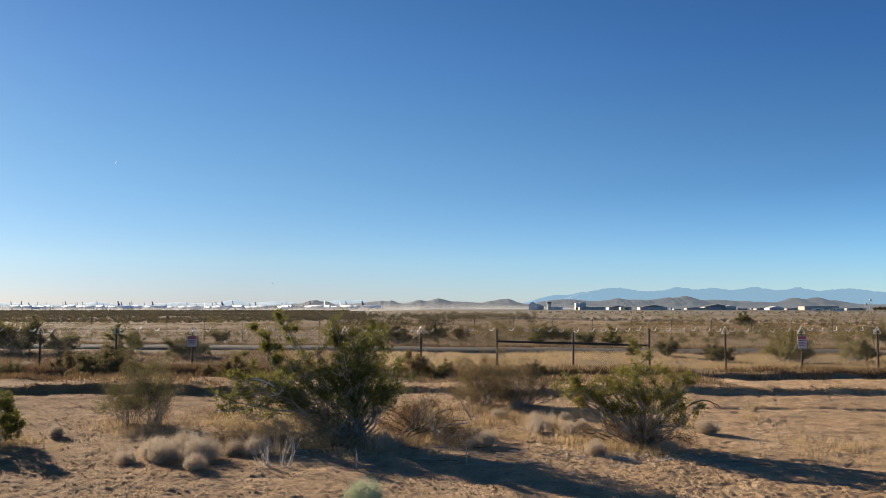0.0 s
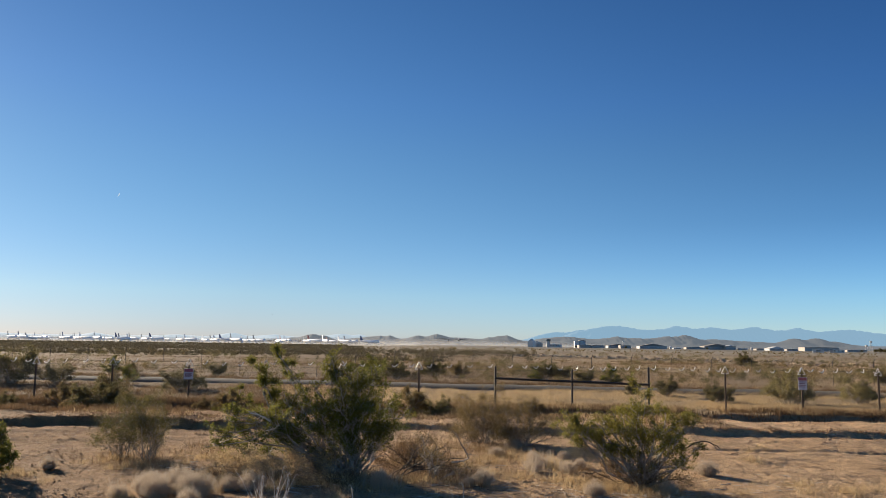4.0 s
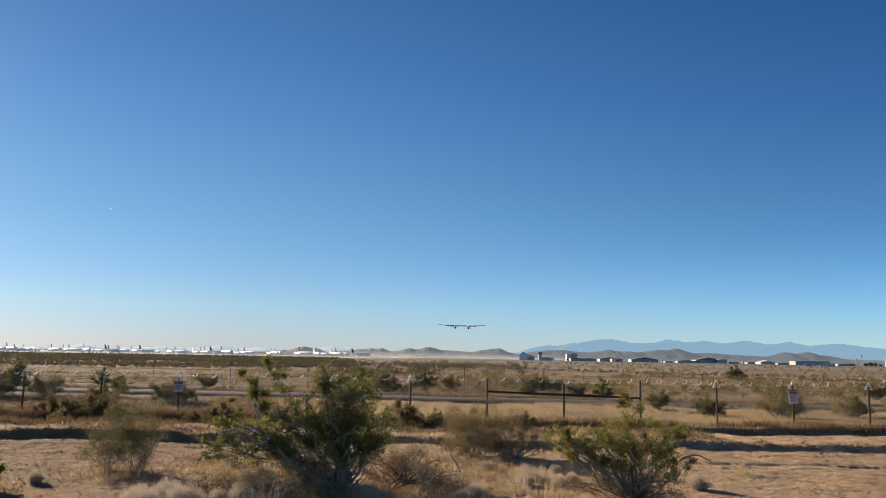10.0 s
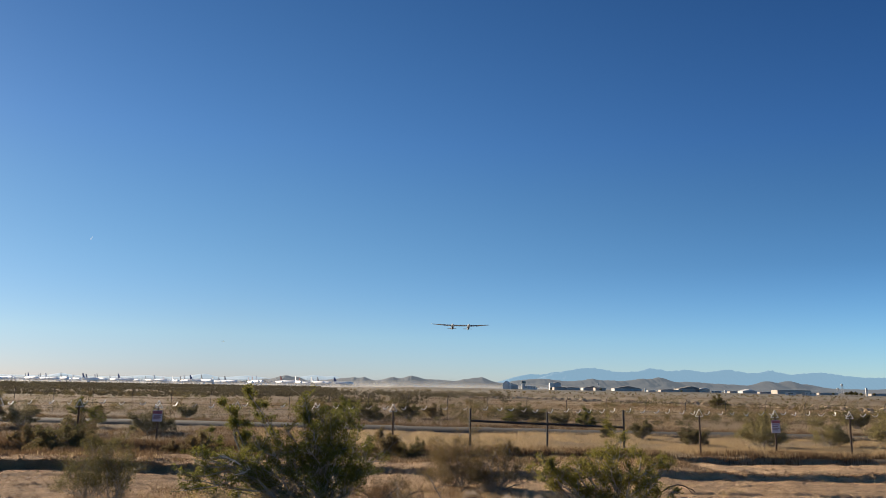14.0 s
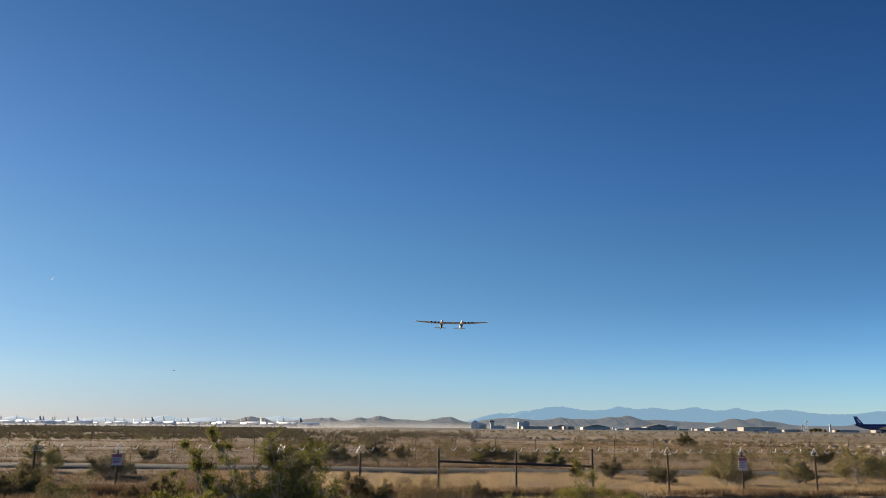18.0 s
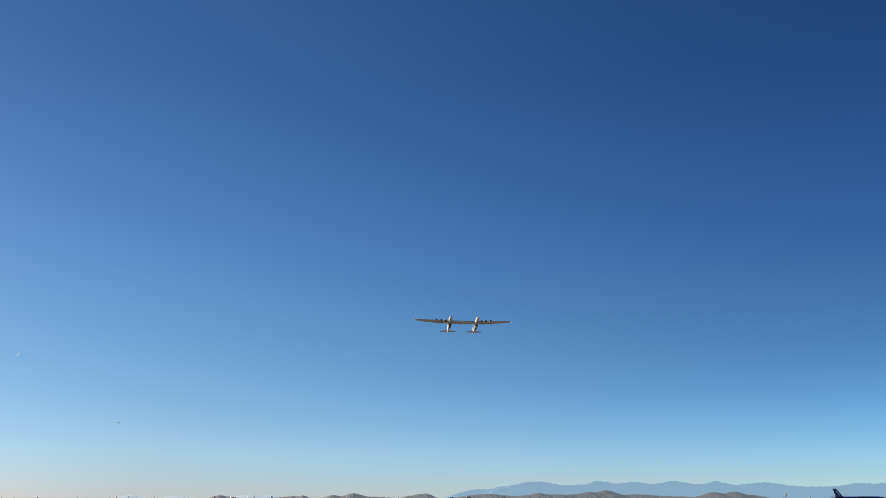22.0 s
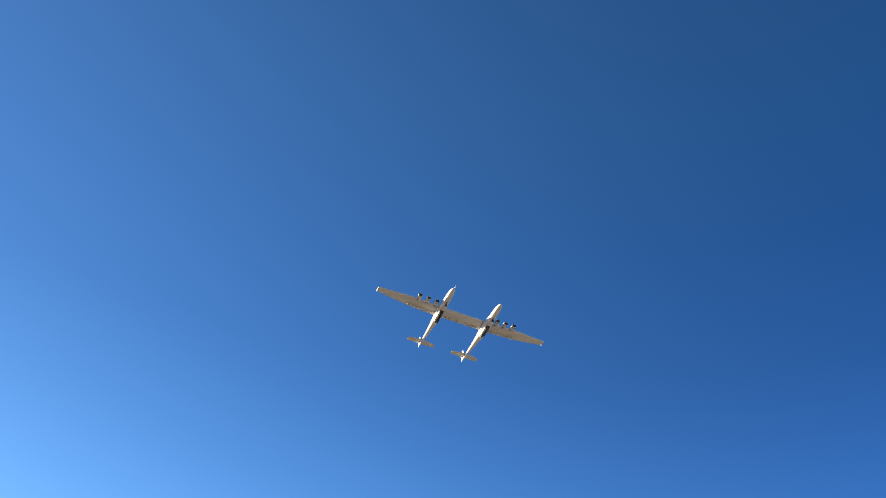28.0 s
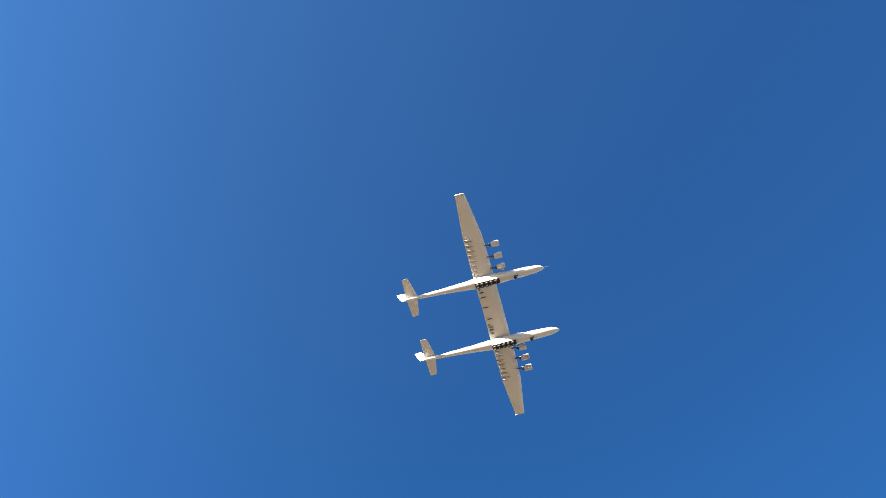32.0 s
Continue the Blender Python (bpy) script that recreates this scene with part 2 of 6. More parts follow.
def dust_haze_material():
    """Thin airborne dust and stand-in air haze: see-through, thinning out with height."""
    m, nt, p = nodes_of("dust_and_air_haze")
    tc = nt.nodes.new("ShaderNodeTexCoord").outputs["Object"]
    sep = nt.nodes.new("ShaderNodeSeparateXYZ")
    nt.links.new(tc, sep.inputs[0])
    mr = nt.nodes.new("ShaderNodeMapRange")
    mr.interpolation_type = "SMOOTHSTEP"
    mr.inputs[1].default_value, mr.inputs[2].default_value = 1.0, 0.0
    mr.inputs[3].default_value, mr.inputs[4].default_value = 0.0, 0.42
    nt.links.new(sep.outputs[2], mr.inputs[0])
    n = noise_node(nt, 2.5, 4, 0.55, tc, 0.5)
    mu = nt.nodes.new("ShaderNodeMath")
    mu.operation = "MULTIPLY"
    nt.links.new(mr.outputs[0], mu.inputs[0])
    nt.links.new(ramp(nt, n.outputs[0], 0.1, 0.75).outputs[0], mu.inputs[1])
    p.inputs["Base Color"].default_value = (0.60, 0.56, 0.51, 1)
    p.inputs["Roughness"].default_value = 1.0
    p.inputs["Specular IOR Level"].default_value = 0.0
    glow_through = nt.nodes.new("ShaderNodeBsdfTranslucent")
    glow_through.inputs[0].default_value = (0.46, 0.47, 0.48, 1)
    body = nt.nodes.new("ShaderNodeMixShader")
    body.inputs[0].default_value = 0.5
    nt.links.new(p.outputs[0], body.inputs[1])
    nt.links.new(glow_through.outputs[0], body.inputs[2])
    veil = nt.nodes.new("ShaderNodeMixShader")
    nt.links.new(mu.outputs[0], veil.inputs[0])
    nt.links.new(nt.nodes.new("ShaderNodeBsdfTransparent").outputs[0], veil.inputs[1])
    nt.links.new(body.outputs[0], veil.inputs[2])
    nt.links.new(veil.outputs[0], nt.nodes["Material Output"].inputs[0])
    return m


MAT_GROUND = ground_material()
MAT_DUST_HAZE = dust_haze_material()
MAT_ASPHALT = plain("old_asphalt", (0.072, 0.067, 0.06), (0.112, 0.103, 0.092), 0.6, 0.95, bump=0.3, fine=30, spec=0.08)
MAT_POST = plain("rusted_post_steel", (0.05, 0.032, 0.022), (0.11, 0.065, 0.04), 6, 0.75, 0.2, 0.2)
MAT_PIPE = plain("dark_gate_pipe", (0.03, 0.026, 0.024), (0.06, 0.045, 0.035), 5, 0.6, 0.3)
MAT_THINPOST = plain("weathered_thin_post", (0.06, 0.048, 0.04), (0.11, 0.088, 0.07), 5, 0.75, 0.2)
MAT_WIRE = plain("dull_fence_wire", (0.055, 0.046, 0.038), (0.10, 0.085, 0.07), 8, 0.75, 0.1)
# Near-white metal carries the glints of the razor coil.
MAT_RAZOR_GLINT = plain("razor_ribbon_glint", (0.88, 0.83, 0.74), (0.93, 0.88, 0.8), 8, 0.42, 0.55, spec=1.0)
MAT_BRACKET = plain("pale_bracket_steel", (0.62, 0.58, 0.5), (0.75, 0.7, 0.62), 6, 0.5, 0.2)
MAT_SIGN = plain("faded_white_sign", (0.52, 0.44, 0.47), (0.60, 0.53, 0.55), 4, 0.55)
MAT_SIGN_RED = plain("faded_red_sign_band", (0.30, 0.07, 0.085), (0.38, 0.11, 0.12), 5, 0.55)
MAT_SIGN_INK = plain("faded_sign_ink", (0.24, 0.13, 0.16), (0.30, 0.18, 0.2), 5, 0.6)
MAT_BARK = plain("grey_shrub_bark", (0.085, 0.068, 0.055), (0.46, 0.40, 0.335), 7, 0.65, bump=0.4)
MAT_TWIG = plain("tan_dry_twig", (0.20, 0.145, 0.095), (0.42, 0.33, 0.235), 9, 0.8, bump=0.3)
MAT_BARK_DARK = plain("dark_dead_bark", (0.035, 0.026, 0.02), (0.10, 0.075, 0.055), 9, 0.8, bump=0.4)
MAT_BARK_PALE = plain("bleached_dead_wood", (0.50, 0.44, 0.37), (0.68, 0.62, 0.54), 9, 0.8, bump=0.3)
MAT_LEAF = leafy("creosote_leaf", (0.038, 0.047, 0.01), (0.228, 0.212, 0.044), 0.6, 0.48)
MAT_LEAF_YEL = leafy("sunlit_creosote_leaf", (0.085, 0.088, 0.018), (0.30, 0.255, 0.06), 0.6, 0.5)
MAT_LEAF_SPARSE = leafy("sparse_olive_leaf", (0.075, 0.07, 0.022), (0.2, 0.165, 0.06), 0.6, 0.4)
MAT_LEAF_DRY = leafy("dry_shrub_leaf", (0.10, 0.073, 0.032), (0.26, 0.19, 0.088), 0.7, 0.45)
MAT_LEAF_DARK = leafy("distant_shrub_leaf", (0.062, 0.056, 0.025), (0.205, 0.17, 0.075), 0.7, 0.42)
MAT_LEAF_BELT = leafy("dark_brush_leaf", (0.10, 0.083, 0.05), (0.14, 0.116, 0.07), 0.8, 0.25)
MAT_LEAF_OLIVE = leafy("yellow_olive_leaf", (0.15, 0.13, 0.05), (0.36, 0.30, 0.13), 0.7, 0.5)
MAT_SAGE = leafy("grey_green_sage_leaf", (0.30, 0.34, 0.21), (0.50, 0.53, 0.37), 0.8, 0.4)
MAT_STRAW = leafy("golden_dry_grass", (0.36, 0.25, 0.13), (0.64, 0.48, 0.27), 0.6, 0.45)
MAT_STRAW_BROWN = leafy("brown_dry_grass", (0.13, 0.081, 0.041), (0.285, 0.183, 0.098), 0.7, 0.3)
MAT_GREYBRUSH = leafy("grey_dead_brush", (0.35, 0.28, 0.205), (0.62, 0.52, 0.405), 0.8, 0.4)
MAT_ROCK = plain("pale_rubble_rock", (0.25, 0.175, 0.105), (0.54, 0.405, 0.26), 2.0, 0.95, bump=0.8, vary=0.4)
MAT_PEBBLE = plain("desert_pebble", (0.42, 0.29, 0.18), (0.60, 0.45, 0.31), 6, 0.9, vary=0.3)
MAT_WHITE = plain("white_composite_skin", (0.485, 0.495, 0.505), (0.54, 0.545, 0.55), 0.15, 0.65, fine=12, spec=0.15)
MAT_NACELLE = plain("bright_nacelle_white", (0.66, 0.66, 0.65), (0.74, 0.74, 0.73), 0.3, 0.45, fine=12, spec=0.3)
MAT_FLAPGREY = plain("grey_panel_gap", (0.03, 0.03, 0.03), (0.06, 0.058, 0.055), 1.0, 0.6)
MAT_FLAP_SHADE = plain("flap_gap_shade", (0.10, 0.088, 0.075), (0.16, 0.14, 0.12), 1.0, 0.6)
MAT_BAY_SHADE = plain("gear_bay_shade", (0.012, 0.012, 0.012), (0.03, 0.03, 0.03), 2.0, 0.8)
MAT_TYRE = plain("black_tyre_rubber", (0.02, 0.02, 0.02), (0.04, 0.04, 0.04), 4.0, 0.85)
MAT_HUB = plain("grey_wheel_hub", (0.12, 0.12, 0.115), (0.18, 0.175, 0.17), 4.0, 0.5, 0.3)
MAT_INTAKE = plain("dark_engine_intake", (0.015, 0.015, 0.018), (0.04, 0.04, 0.045), 2.0, 0.5, 0.4)
MAT_NAVY = plain("navy_fin_paint", (0.015, 0.03, 0.12), (0.03, 0.05, 0.18), 0.2, 0.35)
MAT_RED = plain("dull_red_fin_paint", (0.17, 0.04, 0.045), (0.24, 0.06, 0.06), 0.2, 0.4)
MAT_SLATE = plain("slate_fin_paint", (0.10, 0.115, 0.145), (0.16, 0.18, 0.215), 0.2, 0.4)
MAT_AIRWHITE = plain("white_airliner_paint", (0.86, 0.86, 0.86), (0.9, 0.9, 0.9), 0.1, 0.5, spec=1.0)
MAT_BLUEBODY = plain("deep_blue_airliner_paint", (0.008, 0.02, 0.12), (0.015, 0.035, 0.17), 0.1, 0.3)
MAT_GLASS_DARK = plain("dark_cabin_glass", (0.02, 0.025, 0.03), (0.04, 0.045, 0.05), 1.0, 0.15)
MAT_HANGAR = plain("white_hangar_cladding", (0.56, 0.55, 0.52), (0.70, 0.69, 0.66), 0.08, 0.6)
# Brown and grey cladding and the doors have air haze lifted into their colour.
MAT_HANGAR_DARK = plain("haze_paled_brown_cladding", (0.40, 0.345, 0.29), (0.50, 0.43, 0.37), 0.05, 0.8)
MAT_HANGAR_GREY = plain("grey_hangar_cladding", (0.46, 0.45, 0.44), (0.56, 0.55, 0.53), 0.05, 0.7)
MAT_ROOF = plain("pale_metal_roof", (0.60, 0.59, 0.56), (0.70, 0.68, 0.65), 0.1, 0.7)
MAT_ROOF_DULL = plain("dull_brown_grey_roof", (0.20, 0.18, 0.16), (0.28, 0.255, 0.23), 0.1, 0.85, spec=0.2)
MAT_DOOR_HAZED = plain("haze_paled_door", (0.38, 0.345, 0.31), (0.48, 0.44, 0.40), 0.2, 0.8)
MAT_CHASE = plain("dark_jet_paint", (0.06, 0.065, 0.08), (0.10, 0.105, 0.12), 0.3, 0.4)
# The vapour's sunlit white is partly emission.
MAT_TRAIL = plain("glowing_white_vapour", (0.85, 0.85, 0.85), (0.9, 0.9, 0.9), 0.1, 1.0, emit=((1.0, 0.97, 0.92), 0.22))
# Emission lays blue-grey air haze over the far ridges.
MAT_HILL_HAZE = plain("brown_hill_haze_glow", (0.014, 0.0135, 0.0135), (0.034, 0.031, 0.029), 0.012, 0.95, local=False, fine=6, emit=((0.335, 0.385, 0.43), 0.21))
MAT_MOUNT_HAZE = plain("mountain_blue_haze_glow", (0.006, 0.012, 0.02), (0.03, 0.038, 0.046), 0.009, 1.0, local=False, fine=5, emit=((0.255, 0.415, 0.55), 0.525))
MAT_MOUNT_FAINT = plain("mountain_faint_haze_glow", (0.006, 0.012, 0.02), (0.03, 0.036, 0.042), 0.009, 1.0, local=False, fine=5, emit=((0.74, 0.89, 1.0), 0.34))



# ======== mesh helpers ========
def mesh_of(name, verts, faces, material, smooth=False):
    me = bpy.data.meshes.new(name)
    me.from_pydata([tuple(v) for v in verts] if not isinstance(verts, np.ndarray) else verts.tolist(), [],
                   faces.tolist() if isinstance(faces, np.ndarray) else faces)
    me.materials.append(material)
    if smooth:
        me.polygons.foreach_set("use_smooth", [True] * len(me.polygons))
    me.update()
    return me


def part_mesh(name, me, parent, label="", at=None):
    ob = new(name, me)
    ob.parent = parent
    if at is not None:
        ob.matrix_basis = at
    if label:
        ob["label"] = label
    return ob


def part(name, bm, material, parent, label="", smooth=False):
    me = bpy.data.meshes.new(name)
    bmesh.ops.recalc_face_normals(bm, faces=bm.faces)
    bm.to_mesh(me)
    bm.free()
    me.materials.append(material)
    if smooth:
        me.polygons.foreach_set("use_smooth", [True] * len(me.polygons))
        me.set_sharp_from_angle(angle=radians(38))
    return part_mesh(name, me, parent, label)


def box(bm, x0, x1, y0, y1, z0, z1, bevel=0.0):
    r = bmesh.ops.create_cube(bm, size=1.0)
    for v in r["verts"]:
        v.co = Vector((x0 + (v.co.x + 0.5) * (x1 - x0), y0 + (v.co.y + 0.5) * (y1 - y0), z0 + (v.co.z + 0.5) * (z1 - z0)))
    if bevel:
        es = list({e for v in r["verts"] for e in v.link_edges})
        bmesh.ops.bevel(bm, geom=es, offset=bevel, segments=1, affect="EDGES")
    return bm


def tube(bm, pts, radii, sides=6, cap=True):
    """A tapered tube along points."""
    pts = [Vector(p) for p in pts]
    rings = []
    for i, p in enumerate(pts):
        d = (pts[min(i + 1, len(pts) - 1)] - pts[max(i - 1, 0)])
        q = d.to_track_quat("Z", "Y") if d.length > 1e-9 else Euler((0, 0, 0)).to_quaternion()
        r = radii[i] if isinstance(radii, (list, tuple)) else radii
        rings.append([bm.verts.new(p + q @ Vector((r * math.cos(2 * math.pi * k / sides), r * math.sin(2 * math.pi * k / sides), 0))) for k in range(sides)])
    for a, b in zip(rings, rings[1:]):
        for k in range(sides):
            bm.faces.new((a[k], a[(k + 1) % sides], b[(k + 1) % sides], b[k]))
    if cap:
        bm.faces.new(rings[0][::-1])
        bm.faces.new(rings[-1])
    return bm


def loft(bm, sections, sides=16):
    """Closed rounded sections (x, y, z, half width, half height) joined nose to tail along y."""
    rings = []
    for x, y, z, w, h in sections:
        ring = []
        for k in range(sides):
            a = 2 * math.pi * k / sides
            ca, sa = math.cos(a), math.sin(a)
            ring.append(bm.verts.new((x + w * math.copysign(abs(ca) ** 0.85, ca), y, z + h * math.copysign(abs(sa) ** 0.85, sa))))
        rings.append(ring)
    for a, b in zip(rings, rings[1:]):
        for k in range(sides):
            bm.faces.new((a[k], a[(k + 1) % sides], b[(k + 1) % sides], b[k]))
    bm.faces.new(rings[0])
    bm.faces.new(rings[-1][::-1])
    return bm


def blade(bm, stations, vertical=False):
    """A wing-like surface: stations of (span, leading y, trailing y, height, thickness) with a rounded profile."""
    prof = ((0.0, 0.0), (0.08, 0.42), (0.3, 0.5), (0.65, 0.32), (1.0, 0.03), (0.65, -0.26), (0.3, -0.4), (0.08, -0.34))
    rings = []
    for s, le, te, z, th in stations:
        ring = []
        for u, w in prof:
            y = le + (te - le) * u
            ring.append(bm.verts.new((z + th * w, y, s) if vertical else (s, y, z + th * w)))
        rings.append(ring)
    n = len(prof)
    for a, b in zip(rings, rings[1:]):
        for k in range(n):
            bm.faces.new((a[k], a[(k + 1) % n], b[(k + 1) % n], b[k]))
    bm.faces.new(rings[0])
    bm.faces.new(rings[-1][::-1])
    return bm


def thing(name, label, category, group="", kind="", at=None):
    ob = new(name)
    ob.empty_display_size = 0.2
    if at is not None:
        ob.matrix_basis = at
    return tagged(ob, label, category, group, kind)


# smooth lattice noise for heights
_rng = np.random.RandomState(7)
_lat = _rng.rand(256, 256)


def vnoise(x, y, s):
    x, y = np.asarray(x) * s + 1000.3, np.asarray(y) * s + 1000.7
    xi, yi = np.floor(x).astype(int), np.floor(y).astype(int)
    fx, fy = x - xi, y - yi
    fx, fy = fx * fx * (3 - 2 * fx), fy * fy * (3 - 2 * fy)
    g = lambda a, b: _lat[a % 256, b % 256]
    return (g(xi, yi) * (1 - fx) + g(xi + 1, yi) * fx) * (1 - fy) + (g(xi, yi + 1) * (1 - fx) + g(xi + 1, yi + 1) * fx) * fy - 0.5


def sstep(a, b, x):
    t = np.clip((np.asarray(x) - a) / (b - a), 0, 1)
    return t * t * (3 - 2 * t)


def height(x, y):
    """Ground: bare flat, a graded bank, the fence's dip, then the plain."""
    x, y = np.asarray(x, float), np.asarray(y, float)
    edge = y + 0.9 * vnoise(x, 0 * x, 0.35) + 0.18 * vnoise(x, y, 1.3) + 0.08 * vnoise(x, y, 3.7)
    near = 1 - sstep(60, 140, np.hypot(x, y))
    crisp = sstep(5, 7.5, np.hypot(x, y)) * (1 - sstep(24, 45, np.hypot(x, y))) * (1 - sstep(0.76, 0.83, np.abs(x) / np.maximum(y, 0.5)))      # small relief, where the ground is seen close
    rough = 0.55 + 0.5 * sstep(-0.1, 0.25, vnoise(x, y, 0.45))      # trodden and crumbly patches
    z = (0.14 + 0.07 * (1 - sstep(-8, 0, x)) + 0.05 * vnoise(x, 0 * x, 0.8) + 0.08 * vnoise(x, 0 * x, 2.3)) * sstep(21.33, 21.62, edge + 0.12 * vnoise(x, y, 5.3) + 0.07 * vnoise(x, y, 11.0)) * (1 - 0.3 * sstep(23, 28, edge)) - 0.48 * sstep(24.0, 28.3, edge)
    z = z + 0.26 * sstep(29.35, 29.65, edge) - 0.24 * sstep(30.2, 33, edge)
    z = z + near * (0.08 * vnoise(x, y, 0.25) + 0.045 * vnoise(x, y, 0.9) + 0.03 * vnoise(x, y, 1.9) + 0.012 * vnoise(x, y, 3.3) + (0.012 * vnoise(x, y, 8.5) - 0.012 * np.abs(vnoise(x, y, 4.1)) * rough + 0.012 * (np.abs(vnoise(x * 0.45, y, 9.7)) - 0.2) * rough + (0.026 * vnoise(x * 0.5, y, 21.0) + 0.024 * vnoise(x * 0.7, y, 33.0)) * rough + 0.01) * crisp)
    # wheel ruts of the dirt track before the bank
    z = z - 0.05 * (np.exp(-((edge - 18.2) / 0.28) ** 2) + np.exp(-((edge - 20.0) / 0.28) ** 2)) * sstep(-40, -30, x)
    for k, q in enumerate((14.6, 14.8, 16.4, 16.62, 17.5, 18.5, 18.9, 19.2, 19.7, 20.3, 20.5)):
        z = z - 0.02 * (0.6 + vnoise(x, y, 0.7)) * np.exp(-((edge + 0.02 * x * (k % 3 - 1) - q) / 0.07) ** 2)
    z = z - 0.022 * np.exp(-((y - 10.95 - 0.5 * (x / 11 + 0.4)) / 0.035) ** 2) * sstep(-5.6, -4.6, x) * (1 - sstep(-2.6, -1.8, x))
    z = z + (1 - near) * (0.7 * vnoise(x, y, 0.02) + 0.3 * vnoise(x, y, 0.06)) * (1 - 0.7 * sstep(400, 1200, y))
    return z - 1.6 * sstep(250, 1200, np.hypot(x, y))


def ground_z(x, y):
    return float(height(np.array([x]), np.array([y]))[0])


# ======== ground ========
def build_ground():
    front = np.radians(np.concatenate([np.linspace(-40, 44, 720)]))
    back = np.radians(np.linspace(44, 320, 70)[1:-1])
    az = np.concatenate([front, back])
    r = np.concatenate([np.geomspace(0.05, 6, 60)[:-1], np.geomspace(6, 24, 400), np.geomspace(24, 40, 100)[1:], np.geomspace(40, 4960, 140)[1:]])
    A, R = np.meshgrid(az, r)
    x, y = R * np.sin(A), R * np.cos(A)
    v = np.stack([x, y, height(x, y)], -1).reshape(-1, 3)
    n, k = len(az), len(r)
    i, j = np.meshgrid(np.arange(k - 1), np.arange(n), indexing="ij")
    a, b = i * n + j, i * n + (j + 1) % n
    f = np.stack([a, b, b + n, a + n], -1).reshape(-1, 4)[:, ::-1]
    v = np.concatenate([v, [[0.0, 0.0, float(height(0.0, 0.0))]]])
    f = f.tolist() + [(q, k * n, (q + 1) % n) for q in range(n)]
    me = mesh_of("ground", v, f, MAT_GROUND, True)
    return tagged(new("ground", me), "tan sandy desert soil with dry plain beyond", "ground", kind="structure")


build_ground()


def build_road():
    xs = np.linspace(-160, 160, 161)
    v, f = [], []
    for i, x in enumerate(xs):
        yc = 50.5 - 0.13 * x
        z = max(ground_z(x, yc + d) for d in (-2.8, -1.4, 0, 1.4, 2.8)) + 0.02
        for d, dz in ((-3.0, -0.25), (-2.8, 0.0), (0, 0.04), (2.8, 0.0), (3.0, -0.25)):
            v.append((x, yc + d, z + dz))
        if i:
            for k in range(4):
                f.append((5 * i - 5 + k, 5 * i + k, 5 * i + k + 1, 5 * i - 4 + k))
    tagged(new("road", mesh_of("road", v, f, MAT_ASPHALT, True)), "grey worn asphalt perimeter road inside the fence", "road", kind="structure")


build_road()


# ======== far hills and mountains ========
def range_of(name, dist, depth, u0, u1, base, bumps, material, label, seed, rough=0.12, n=640, fade=0.05, sag=()):
    """A ridge at one distance; bumps are (tangent of bearing, height, half width left, half width right)."""
    us = np.linspace(u0, u1, n)
    acc = np.full(n, base ** 4.0)
    for u, h, wl, wr in bumps:
        d = np.where(us < u, (us - u) / wl, (us - u) / wr)
        acc += (h * np.exp(-0.5 * np.abs(d) ** 1.5)) ** 4.0
    top = acc ** 0.25
    q = us * dist
    for u, k, w in sag:
        top = top * (1 - k * np.exp(-0.5 * ((us - u) / w) ** 2))
    top = top * (1 + rough * (vnoise(q, q * 0 + seed, 0.009) + 0.6 * vnoise(q, q * 0 + seed, 0.025) + 0.6 * vnoise(q, q * 0 + seed, 0.07) + 0.6 * vnoise(q, q * 0 + seed, 0.16)))
    top *= sstep(u0, u0 + fade, us) * (1 - sstep(u1 - 0.05, u1, us))
    rows = 18
    v = []
    for k in range(rows):
        t = k / (rows - 1)
        prof = (t / 0.66) ** 1.25 if t <= 0.66 else math.cos((t - 0.66) / 0.34 * math.pi / 2)
        y = dist + (t - 0.66) * depth
        w = 1 + 0.2 * (vnoise(q, q * 0 + y, 0.018) + 0.8 * vnoise(q, q * 0 + y, 0.06) + 0.7 * vnoise(q, q * 0 + y, 0.13)) * math.sin(math.pi * min(1.0, t / 0.66))
        v.append(np.stack([q, np.full(n, y), -5 + (top + 5) * prof * w], -1))
    v = np.concatenate(v)
    i, j = np.meshgrid(np.arange(rows - 1), np.arange(n - 1), indexing="ij")
    a = i * n + j
    f = np.stack([a, a + 1, a + n + 1, a + n], -1).reshape(-1, 4)
    return tagged(new(name, mesh_of(name, v, f, material, True)), label, "hills", kind="structure")


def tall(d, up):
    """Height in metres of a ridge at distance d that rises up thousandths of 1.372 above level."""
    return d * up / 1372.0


D1, D2, D3 = 3300.0, 3700.0, 4300.0


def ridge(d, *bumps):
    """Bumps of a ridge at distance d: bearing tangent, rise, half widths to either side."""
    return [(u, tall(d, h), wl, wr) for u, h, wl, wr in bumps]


# These ridges glow with their distance haze instead of being veiled by air.
range_of("backdrop_hill", D1, 260, -0.235, -0.09, 1, ridge(D1, (-0.192, 9, 0.012, 0.012), (-0.166, 15, 0.016, 0.015), (-0.15, 11.5, 0.012, 0.01)), MAT_HILL_HAZE, "low rounded brown desert hill far off", 3, 0.06)
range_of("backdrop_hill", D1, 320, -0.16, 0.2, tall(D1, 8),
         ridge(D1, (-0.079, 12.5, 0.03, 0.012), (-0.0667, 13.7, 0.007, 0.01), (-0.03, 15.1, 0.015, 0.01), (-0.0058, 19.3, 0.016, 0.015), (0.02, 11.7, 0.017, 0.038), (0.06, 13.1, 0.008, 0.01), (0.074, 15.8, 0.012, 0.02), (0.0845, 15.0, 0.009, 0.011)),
         MAT_HILL_HAZE, "pointed brown desert hills far off in dust haze", 11, 0.09)
